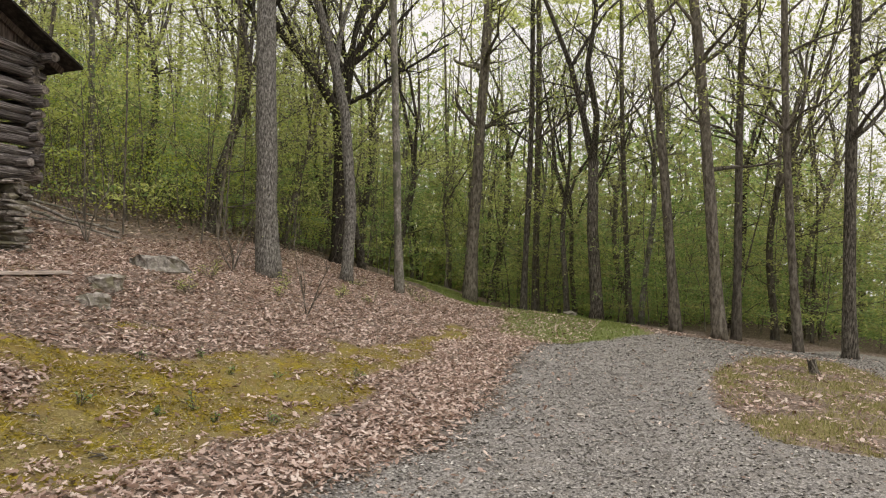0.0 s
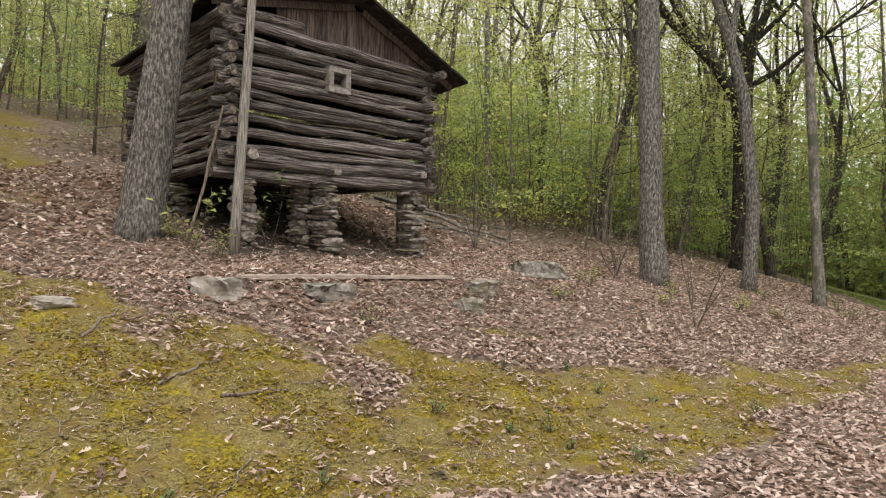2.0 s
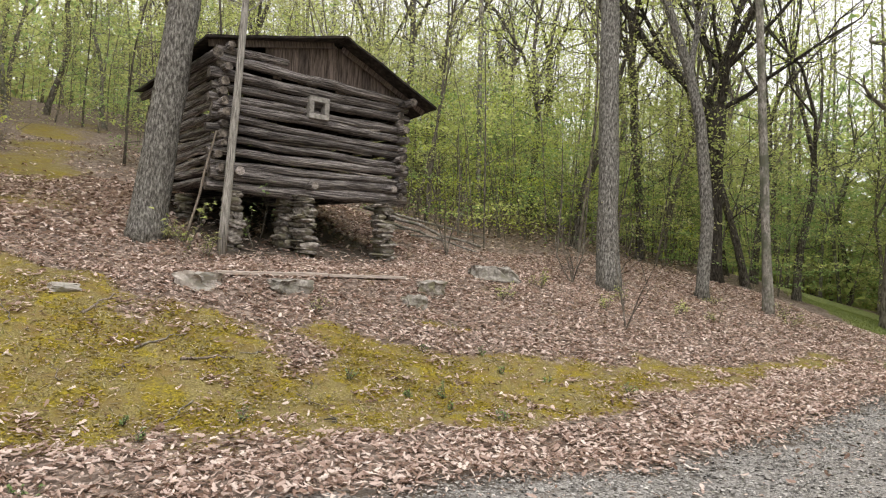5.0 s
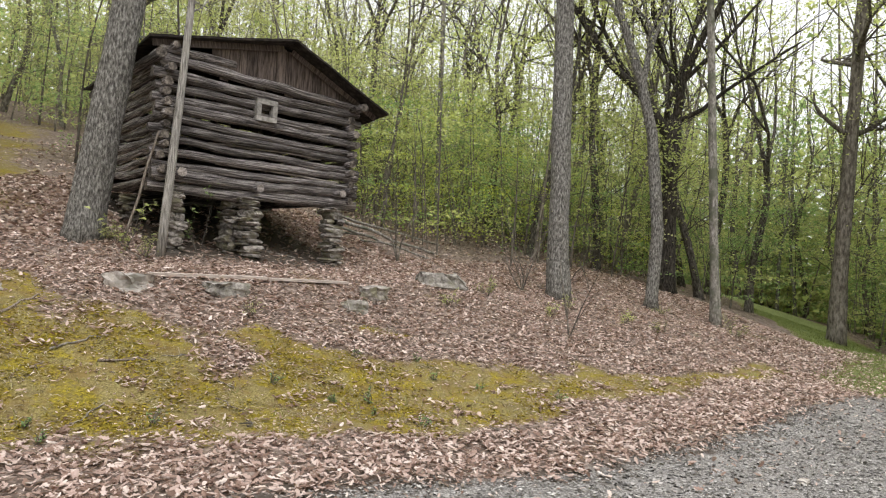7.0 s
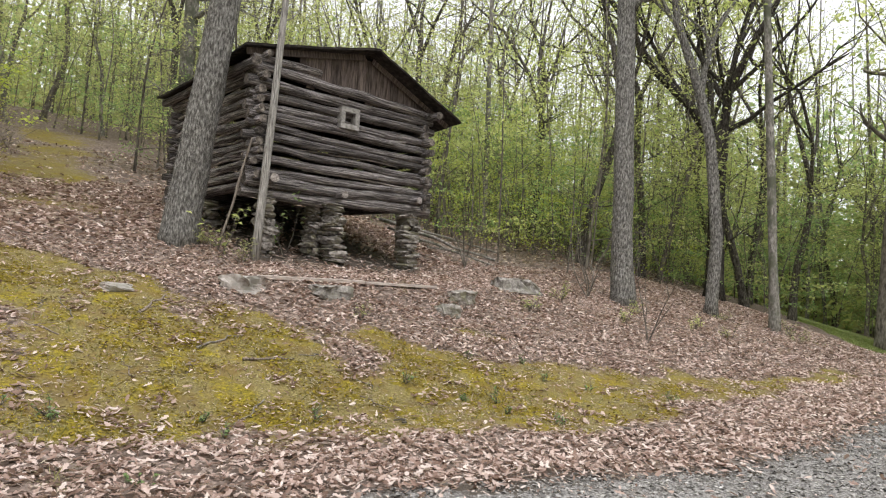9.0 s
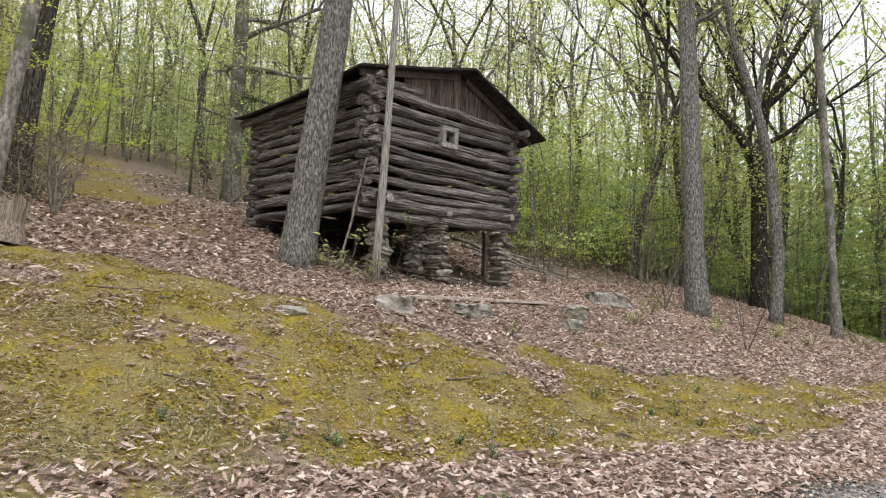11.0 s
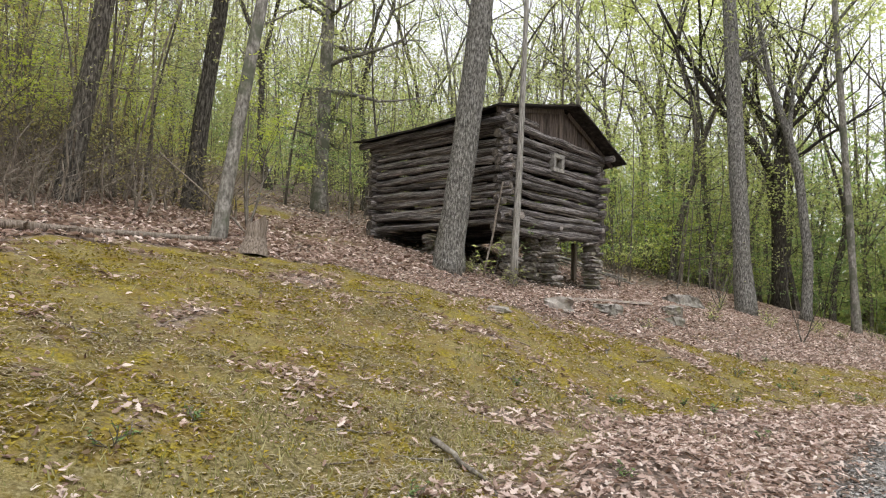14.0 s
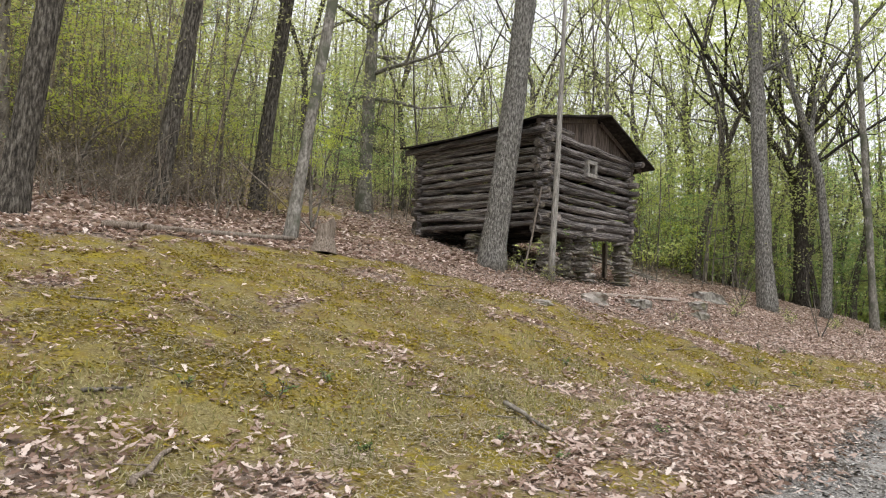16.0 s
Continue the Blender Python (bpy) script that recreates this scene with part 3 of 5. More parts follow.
def splint(x, y, z, length, r, along, seed, tilt):
    ob = part("chinking_pole", log_mesh(length, r, seed, SPLINT), cabin, "thin pale split pole closing a gap")
    ob.matrix_local = pose(x, y, z, 0, -tilt, 90 if along == "y" else 0)


# thin split poles that close the gaps between the logs
for i in range(1, COURSES - 1):
    if i in (2, 4, 5, 7):
        length = lr.uniform(1.2, 3.0)
        splint(lr.uniform(CX0 + 0.1, CX1 - length - 0.1), CY0 - 0.01, 1.19 + (i + 0.47) * STEP, length, lr.uniform(0.014, 0.024), "x", 700 + i, lr.uniform(-0.6, 0.3))
    for x in (CX0 - 0.01, CX1 + 0.01):
        length = lr.uniform(1.8, 4.0)
        splint(x, lr.uniform(CY0 + 0.1, CY1 - length - 0.1), 1.19 + (i + 1) * STEP, length, lr.uniform(0.018, 0.03), "y", 730 + i, lr.uniform(-0.4, 0.4))
# plates under the eaves
put_log(CX0 - 0.18, CY0 - 0.32, 3.56, CY1 - CY0 + 0.8, 0.10, "y", 501)
put_log(CX0 - 0.04, CY0 - 0.1, 3.44, CY1 - CY0 + 0.3, 0.10, "y", 506)
put_log(CX0 - 0.02, CY0 + 0.3, 3.66, CY1 - CY0 + 0.3, 0.09, "y", 507, -0.6)
put_log(CX0 + 0.1, CY0 - 0.25, 3.74, CY1 - CY0 + 0.6, 0.085, "y", 503)
put_log(CX1 + 0.1, CY0 - 0.42, 3.36, CY1 - CY0 + 0.8, 0.10, "y", 502)
put_log(CX0 - 0.2, CY0 - 0.02, 3.56, CX1 - CX0 + 0.4, 0.095, "x", 504, -2.4)
put_log(CX0 - 0.15, CY0 + 0.02, 3.74, 1.5, 0.085, "x", 505, -1.0)
# joists whose ends show in the front
for x, z in ((0.40, 1.40), (1.92, 1.30), (3.85, 1.38)):
    joist = put_log(x, CY0 - 0.36, z, CY1 - CY0 + 0.3, 0.10, "y", int(600 + x * 10), 0, "round floor joist with a pale sawn end", "joist")
    joist.data.materials[1] = SPLINT

def box_mesh(name, sx, sy, sz, material, bevel=0.006, wobble=0.0, seed=0):
    bm = bmesh.new()
    bmesh.ops.create_cube(bm, size=1)
    for v in bm.verts:
        v.co = Vector((v.co.x * sx, v.co.y * sy, v.co.z * sz))
    if bevel:
        bmesh.ops.bevel(bm, geom=bm.edges[:], offset=bevel, segments=1, affect="EDGES")
    if wobble:
        for v in bm.verts:
            v.co += noise.noise_vector(v.co * 7 + Vector((seed, seed * 2, 0))) * wobble
    return bm_mesh(name, bm, material)


# floor of loose dark boards
for k in range(17):
    fb = part("floor_board", box_mesh("floor_board", CX1 - CX0 - 0.1, 0.235, 0.03, BOARD, 0.003), cabin)
    fb.matrix_local = pose((CX0 + CX1) / 2, CY0 + 0.25 + k * 0.24, 1.55)

# window
WX, WZ, WS, WB = 2.075, 2.90, 0.445, 0.10


window = part("window", box_mesh("window_back", WS - 0.2, 0.02, WS - 0.2, ROOF), cabin, "small square opening with a broad pale grey frame")
window.matrix_local = pose(WX, CY0 + 0.02, WZ)
for dx, dz, sx, sz in ((0, (WS - WB) / 2, WS, WB), (0, -(WS - WB) / 2, WS, WB), ((WS - WB) / 2, 0, WB, WS - 2 * WB - 0.004), (-(WS - WB) / 2, 0, WB, WS - 2 * WB - 0.004)):
    fr = part("window_frame", box_mesh("window_frame", sx, 0.20, sz, FRAMEWOOD), window)
    fr.matrix_local = pose(dx, -0.10, dz)

# roof: two slopes of boards and dark roofing, sagging a little
APEX, EL, ER = (2.52, 4.42), (-0.28, 3.86), (4.85, 3.33)
RY0, RY1 = -0.28, 5.1


def slope(name, a, b, label):
    nu, nv = 10, 14
    v, f = [], []
    for lay in (0, 1):
        for j in range(nv + 1):
            for i in range(nu + 1):
                u, w = i / nu, j / nv
                x = a[0] + (b[0] - a[0]) * u
                z = a[1] + (b[1] - a[1]) * u - 0.05 * math.sin(math.pi * w) * (0.4 + u) - 0.15 * w + 0.02 * noise.noise(Vector((x * 2, w * 9, 4)))
                front = RY0 + (0.22 * min(u * 1.6, 1) if b[0] < a[0] else 0)
                y = front + (RY1 - front) * w + 0.03 * noise.noise(Vector((x * 4, w * 3, 1))) * (w in (0, 1))
                v.append((x, y, z - 0.045 * lay))
    s = (nu + 1) * (nv + 1)
    idx = lambda i, j, l: l * s + j * (nu + 1) + i
    for j in range(nv):
        for i in range(nu):
            f.append((idx(i, j, 0), idx(i + 1, j, 0), idx(i + 1, j + 1, 0), idx(i, j + 1, 0)))
            f.append((idx(i, j, 1), idx(i, j + 1, 1), idx(i + 1, j + 1, 1), idx(i + 1, j, 1)))
    for i in range(nu):
        f.append((idx(i, 0, 0), idx(i, 0, 1), idx(i + 1, 0, 1), idx(i + 1, 0, 0)))
        f.append((idx(i, nv, 0), idx(i + 1, nv, 0), idx(i + 1, nv, 1), idx(i, nv, 1)))
    for j in range(nv):
        f.append((idx(0, j, 0), idx(0, j + 1, 0), idx(0, j + 1, 1), idx(0, j, 1)))
        f.append((idx(nu, j, 0), idx(nu, j, 1), idx(nu, j + 1, 1), idx(nu, j + 1, 0)))
    return part(name, mesh_of(name, v, f, ROOF), cabin, label)


slope("roof_slope", APEX, EL, "dark sagging roof slope")
slope("roof_slope", APEX, ER, "dark sagging roof slope")


def roof_z(x):
    return APEX[1] + (x - APEX[0]) * ((EL[1] - APEX[1]) / (EL[0] - APEX[0]) if x < APEX[0] else (ER[1] - APEX[1]) / (ER[0] - APEX[0]))


# rake boards under the front edges of the roof
for end in (EL, ER):
    ax, az, bx, bz = APEX[0], APEX[1] - 0.12, end[0], end[1] - 0.12
    rk = part("rake_board", box_mesh("rake_board", math.hypot(bx - ax, bz - az) * 0.93, 0.03, 0.13, BOARD, 0.004, 0.006, 3), cabin)
    rk.matrix_local = pose(ax + (bx - ax) * 0.5, CY0 - 0.045, az + (bz - az) * 0.5, 0, -math.degrees(math.atan2(bz - az, bx - ax)), 0)
# gable boards
for side_y in (CY0 + 0.03, CY1):
    x, k = 0.95, 0
    while x < 4.1:
        w = lr.uniform(0.15, 0.24)
        top, bottom = roof_z(x + w / 2) - 0.10, 3.42 - (x - 0.4) * 0.03 + lr.uniform(-0.04, 0.04)
        if top - bottom > 0.05:
            bd = part("gable_board", box_mesh("gable_board", w - 0.008, 0.022, top - bottom, BOARD, 0.003), cabin)
            bd.matrix_local = pose(x + w / 2, side_y + lr.uniform(-0.008, 0.008), (top + bottom) / 2)
        x += w

# piers of flat stones


def stone_mesh(sx, sy, sz, seed, material=STONE, rough=0.16):
    bm = bmesh.new()
    bmesh.ops.create_cube(bm, size=1)
    bmesh.ops.subdivide_edges(bm, edges=bm.edges[:], cuts=1, use_grid_fill=True)
    for v in bm.verts:
        c = v.co.copy()
        v.co *= 1 - 0.16 * max(0, (abs(c.x) + abs(c.y) + abs(c.z)) * 2 - 1.6)
        v.co += noise.noise_vector(c * 2.7 + Vector((seed * 1.7, seed, 3))) * rough
        v.co = Vector((v.co.x * sx, v.co.y * sy, v.co.z * sz))
    return bm_mesh("stone", bm, material)


def pier(x, y, w, top, seed, label):
    rng = random.Random(seed)
    bottom = gz(x, y) - 0.06
    pr = part("pier", stone_mesh(w * 0.7, w * 0.7, 0.1, seed), cabin, label)
    pr.matrix_local = pose(x, y, bottom + 0.05)
    z = bottom + 0.09
    k = 0
    while z < top:
        h = min(rng.choice((0.04, 0.06, 0.07, 0.09, 0.12, 0.16)), max(top - z, 0.04))
        n = rng.choice((1, 1, 2))
        for q in range(n):
            sw = w * rng.uniform(0.72, 1.2) / n
            st = part("stone", stone_mesh(sw, w * rng.uniform(0.85, 1.1), h * 1.06, seed * 50 + k), pr)
            st.matrix_local = pose((q - (n - 1) / 2) * w / n + rng.uniform(-0.06, 0.06), rng.uniform(-0.06, 0.06), z + h / 2 - bottom - 0.05, rng.uniform(-4, 4), rng.uniform(-4, 4), rng.uniform(-18, 18))
            k += 1
        z += h * 0.97


pier(0.42, 0.12, 0.34, 1.06, 1, "dry stack of flat grey fieldstones")
pier(1.60, 0.42, 0.34, 1.06, 2, "dry stack of flat grey fieldstones behind a broader one")
pier(1.88, 0.08, 0.42, 1.06, 7, "broad dry stack of flat grey fieldstones")
pier(3.78, 0.10, 0.42, 1.06, 3, "dry stack of thin flat fieldstones")
pier(0.25, 4.28, 0.40, 1.06, 4, "dry stack of flat grey fieldstones")
pier(0.2, 2.4, 0.40, 1.06, 5, "dry stack of flat grey fieldstones")
pier(4.0, 4.28, 0.40, 1.06, 6, "dry stack of flat grey fieldstones")
prop = part("prop_post", box_mesh("prop_post", 0.12, 0.12, 1.1, GREYWOOD, 0.01), cabin, "squared grey timber prop under the sill")
prop.matrix_local = pose(4.1, 0.85, gz(4.1, 0.85) + 0.5)


# ---- trees ----
def bent(base, top, n, wob, rng):
    """Points from base to top with a slow wander."""
    b, t = Vector(base), Vector(top)
    ph, ph2 = rng.uniform(0, 6), rng.uniform(0, 6)
    out = []
    for i in range(n + 1):
        u = i / n
        s = wob * u * (1 - 0.3 * u)
        out.append(b.lerp(t, u) + Vector((math.sin(u * 5 + ph) - math.sin(ph), math.sin(u * 4 + ph2) - math.sin(ph2), 0)) * s)
    return out


def grow(tb, base, d, length, r, depth, rng, tips, sides=6, up=0.25, droop=0.0):
    """A limb with side limbs; the ends of the last ones are kept for leaves."""
    n = (3, 4, 5)[min(depth, 2)]
    pts, p, dd = [Vector(base)], Vector(base), Vector(d).normalized()
    for i in range(n):
        dd = (dd + Vector((rng.gauss(0, 0.22), rng.gauss(0, 0.22), rng.gauss(0, 0.14) + up * 0.25 - droop))).normalized()
        p = p + dd * (length / n)
        pts.append(p.copy())
    radii = [max(r * (1 - 0.75 * i / n), 0.004) for i in range(n + 1)]
    tb.add(pts, radii, sides, 0, False)
    if depth <= 0:
        tips += [q.copy() for q in pts[1:]]
        return
    for k in range(3 if depth > 1 else 4):
        i = rng.randint(1, n)
        q = pts[i]
        nd = (dd + Vector((rng.gauss(0, 0.7), rng.gauss(0, 0.7), rng.gauss(0.1, 0.35)))).normalized()
        grow(tb, q, nd, length * rng.uniform(0.45, 0.7), radii[i] * 0.7, depth - 1, rng, tips, max(sides - 1, 3), up, droop)
    tips.append(pts[-1])


def tree(name, base, top, r0, r1, label, seed, bark, leaf, limbs, leaf_n=1800, leaf_size=0.13, limb_from=0.45, limb_len=3.5, wob=0.2, sides=12, group="", depth=2, flare=1.5, cloud=0.5, level=False):
    rng = random.Random(seed)
    nr = np.random.default_rng(seed)
    b = Vector(base)
    ob = thing(name, label, "tree", Matrix.Translation(b), group)
    tb = Tubes()
    n = 16 if sides > 7 else 8
    pts = bent((0, 0, -0.15), Vector(top) - b, n, wob, rng)
    radii = [r0 + (r1 - r0) * (i / n) for i in range(n + 1)]
    radii[0], radii[1] = r0 * flare, r0 * (1 + (flare - 1) * 0.22)
    pts.insert(1, pts[0].lerp(pts[1], 0.4))
    radii.insert(1, r0 * (1 + (flare - 1) * 0.55))
    tb.add(pts, radii, sides, 0.18)
    tips = []
    for k in range(limbs):
        i = min(int((limb_from + (1 - limb_from) * (k + rng.random()) / limbs) * n) + 1, n)
        w = rng.uniform(0, 2 * math.pi)
        d = Vector((math.cos(w), math.sin(w), rng.uniform(0.0, 0.45) if level else rng.uniform(0.25, 0.9)))
        limb = Tubes()
        grow(limb, pts[i], d, limb_len * rng.uniform(0.6, 1.1), min(radii[i] * 0.5, 0.10), depth, rng, tips, 5 if r0 > 0.08 else 3, 0.0 if level else 0.25)
        part("limb", limb.mesh("limb", bark), ob)
    part("trunk", tb.mesh("trunk", bark), ob)
    if leaf_n and tips:
        t = np.array([tuple(q) for q in tips])
        k = leaf_n // 4
        c = t[nr.integers(0, len(t), k)] + nr.normal(size=(k, 3)) * cloud * np.array([1, 1, 0.3 if level else 0.6])
        p = np.repeat(c, 8, 0) + nr.normal(size=(k * 8, 3)) * np.array([0.2, 0.2, 0.07])
        part("crown", tri_leaves("crown", p, leaf_size * 0.85, nr, leaf, 0.4), ob)
    return ob


def at_ground(x, y, dz=-0.03):
    return (x, y, gz(x, y) + dz)


tree("oak_tree", at_ground(-1.02, 0.72), (0.34, 0.2, 12), 0.31, 0.22, "tall leaning oak with rough grey bark beside the cabin", 21, BARK_OAK, LEAF_OLIVE, 8, 1500, 0.12, 0.7, 3.5, 0.10, 18, flare=1.35)
tree("oak_tree", at_ground(9.08, -1.86), (9.6, -0.8, 15), 0.265, 0.18, "tall straight oak with rough grey bark", 22, BARK_OAK, LEAF_OLIVE, 9, 1500, 0.12, 0.55, 3.5, 0.10, 18, flare=1.35)
tree("maple_tree", at_ground(13.1, -3.8), (12.1, -3.4, 15), 0.12, 0.075, "slender pale-barked tree at the edge of the drive", 23, BARK_SMOOTH, LEAF_YOUNG, 8, 1800, 0.12, 0.5, 3, 0.12, 12, flare=1.5)
tree("back_tree", at_ground(1.75, 9.45), (2.1, 9.3, 16), 0.26, 0.15, "grey trunk with dead lower limbs behind the cabin", 25, BARK_SMOOTH, LEAF_OLIVE, 18, 900, 0.12, 0.2, 3.6, 0.12, 12, flare=1.5, level=True)
tree("slim_tree", at_ground(10.6, 4.9), (10.3, 5.0, 15), 0.095, 0.06, "slim pale grey tree behind the cabin", 24, BARK_SMOOTH, LEAF_OLIVE, 8, 900, 0.12, 0.6, 2.6, 0.06, 10, flare=1.3)
tree("bank_tree", at_ground(-4.6, 5.5), (-3.7, 5.2, 14), 0.20, 0.13, "dark-barked tree on the bank above the fallen log", 26, BARK_DARK, LEAF_OLIVE, 8, 1500, 0.12, 0.5, 3, 0.12, 12)
tree("bank_tree", at_ground(-5.6, 2.2), (-4.1, 1.7, 13), 0.13, 0.09, "slender pale grey tree beside a stump", 27, BARK_SMOOTH, LEAF_OLIVE, 8, 1500, 0.12, 0.5, 3, 0.12, 12)
tree("bank_tree", at_ground(-7.6, 4.2), (-6.3, 3.9, 13), 0.19, 0.13, "dark-barked tree on the leafy bank", 28, BARK_DARK, LEAF_OLIVE, 8, 1500, 0.12, 0.5, 3, 0.12, 12)
tree("bank_tree", at_ground(-10.68, 1.85), (-9.4, 1.6, 13), 0.21, 0.15, "stout dark-barked tree on the leafy bank", 29, BARK_DARK, LEAF_OLIVE, 8, 1500, 0.12, 0.5, 3, 0.12, 12)

# a crooked tree and the forked black oak behind it


def limbed(name, label, base, trunk, radii, limbs, bark, leaf, seed, leaves, category="tree", group=""):
    """A tree with a trunk along given points and limbs given as (start, way, length, radius)."""
    b = Vector(base)
    ob = thing(name, label, category, Matrix.Translation(b), group)
    tb, tips, rng, nrr = Tubes(), [], random.Random(seed), np.random.default_rng(seed)
    tb.add([Vector(p) - b for p in trunk], radii, 12, 0.2)
    for st, way, length, r in limbs:
        limb = Tubes()
        grow(limb, Vector(st) - b, way, length, r, 2, rng, tips, 7, 0.3)
        part("limb", limb.mesh("limb", bark), ob)
    part("trunk", tb.mesh("trunk", bark), ob)
    pt = np.array([tuple(q) for q in tips])
    p = pt[nrr.integers(0, len(pt), leaves)] + nrr.normal(size=(leaves, 3)) * 0.5
    part("crown", quads_mesh("crown", leaf_quads(p, 0.13, nrr, 0.3), leaf), ob)
    return ob


zc = gz(11.8, -2.7)
limbed("hickory_tree", "crooked grey tree standing before a forked oak", (11.8, -2.7, zc - 0.05),
       [(11.8, -2.7, zc - 0.1), (11.8, -2.7, zc + 0.3), (11.87, -2.76, 1.2), (11.78, -2.65, 2.6), (11.72, -2.55, 3.8), (11.45, -2.3, 5.2), (10.95, -1.9, 7.0), (10.6, -1.6, 9.8)],
       [0.24, 0.17, 0.155, 0.148, 0.14, 0.125, 0.10, 0.06],
       [((11.5, -2.35, 5.1), (0.6, -0.5, 2), 4, 0.09), ((11.1, -2.0, 6.6), (-1.2, 0.5, 1.6), 3.5, 0.07), ((10.75, -1.7, 8.6), (0.3, 0.5, 1), 3, 0.05)],
       BARK_OAK, LEAF_YOUNG, 51, 1500)
zf = gz(15.6, -0.7)
limbed("forked_oak_tree", "dark forked oak with spreading crooked limbs", (15.6, -0.7, zf - 0.05),
       [(15.6, -0.7, zf - 0.1), (15.6, -0.7, zf + 0.4), (15.68, -0.66, zf + 2.3), (15.72, -0.62, 3.5), (15.75, -0.6, 4.5), (15.9, -0.65, 5.3)],
       [0.42, 0.30, 0.25, 0.24, 0.29, 0.18],
       [((15.7, -0.6, 4.5), (-0.75, 0.55, 1.1), 8.2, 0.18), ((15.72, -0.6, 4.7), (-0.2, 0.25, 1.4), 7.6, 0.14), ((15.85, -0.65, 4.8), (0.55, -0.45, 1.2), 7.6, 0.16),
        ((15.9, -0.65, 5.1), (0.1, -0.2, 1.3), 7.6, 0.13), ((15.9, -0.68, 5.1), (1.0, -0.85, 0.7), 4.2, 0.09), ((15.7, -0.7, 2.8), (-0.9, -0.4, 0.4), 2.0, 0.035)],
       BARK_BLACK, LEAF_YOUNG, 52, 3600)

# trees past the bend of the drive
for seed, base, top, r, bark, leaf, label in (
        (81, (19.6, -4.3), (19.7, -4.7, 16), 0.25, BARK_THIN, LEAF_YOUNG, "stout dark tree beside the grassy lane"),
        (82, (22.6, -6.4), (22.3, -6.0, 17), 0.15, BARK_THIN, LEAF_YOUNG, "straight brown-barked tree beside the grassy lane"),
        (84, (16.6, -11.6), (16.45, -10.3, 15), 0.16, BARK_THIN, LEAF_OLIVE, "straight tree past the bend of the drive"),
        (85, (15.9, -12.8), (15.8, -11.3, 14), 0.19, BARK_THIN, LEAF_OLIVE, "brown-barked tree at the edge of the drive"),
        (86, (16.4, -13.3), (16.3, -13.4, 14), 0.13, BARK_THIN, LEAF_YOUNG, "slim tree at the edge of the drive"),
        (87, (14.9, -14.7), (14.9, -13.4, 14), 0.12, BARK_THIN, LEAF_YOUNG, "slim brown-barked tree at the edge of the drive"),
        (88, (14.4, -15.8), (14.4, -15.4, 13), 0.17, BARK_DARK, LEAF_OLIVE, "crooked dark tree at the edge of the drive"),
        (89, (19.4, -6.4), (19.5, -6.6, 15), 0.12, BARK_DARK, LEAF_YOUNG, "slim dark tree beside the grassy lane"),
        (90, (20.4, -10.2), (20.3, -9.2, 15), 0.11, BARK_THIN, LEAF_YOUNG, "slim tree past the bend")):
    tree("drive_tree", at_ground(*base), top, r, r * 0.5, label, seed, bark, leaf, 12, 1500, 0.14, 0.35, 3.0, 0.25, 10, "trees along the drive", 2, 1.4, 0.5)
zk = gz(18.6, -9.1)
limbed("drive_tree", "dark tree forking into two upright limbs", (18.6, -9.1, zk - 0.05),
       [(18.6, -9.1, zk - 0.1), (18.6, -9.1, zk + 0.4), (18.5, -8.9, 1.0), (18.55, -8.85, 3.5)], [0.30, 0.22, 0.19, 0.17],
       [((18.55, -8.85, 3.3), (-0.1, 0.4, 1.6), 8.5, 0.13), ((18.55, -8.85, 3.3), (0.1, -0.35, 1.6), 8.5, 0.13), ((18.5, -8.9, 2.6), (0, -0.7, 1), 3.2, 0.05)],
       BARK_DARK, LEAF_YOUNG, 53, 1800, "tree", "trees along the drive")

# dead pole against the front corner
pole = thing("dead_pole", "bare grey leaning pole beside the cabin corner", "pole", Matrix.Translation((0.1, -0.24, gz(0.1, -0.24) - 0.05)))
tp = Tubes()
tp.add(bent((0, 0, 0), (0.62, 0.16, 9.8), 14, 0.03, random.Random(3)), [0.085 - 0.0035 * i for i in range(15)], 10, 0.12)
for z, way in ((4.6, (0.9, 0.2, 1.1)), (5.2, (-0.8, 0.3, 0.9)), (6.3, (0.7, -0.5, 1.0)), (7.2, (-0.5, -0.6, 1.0))):
    grow(tp, (0.063 * z, 0.016 * z, z), way, 0.9, 0.016, 1, random.Random(int(z * 10)), [], 4)
part("shaft", tp.mesh("shaft", POLEWOOD), pole)

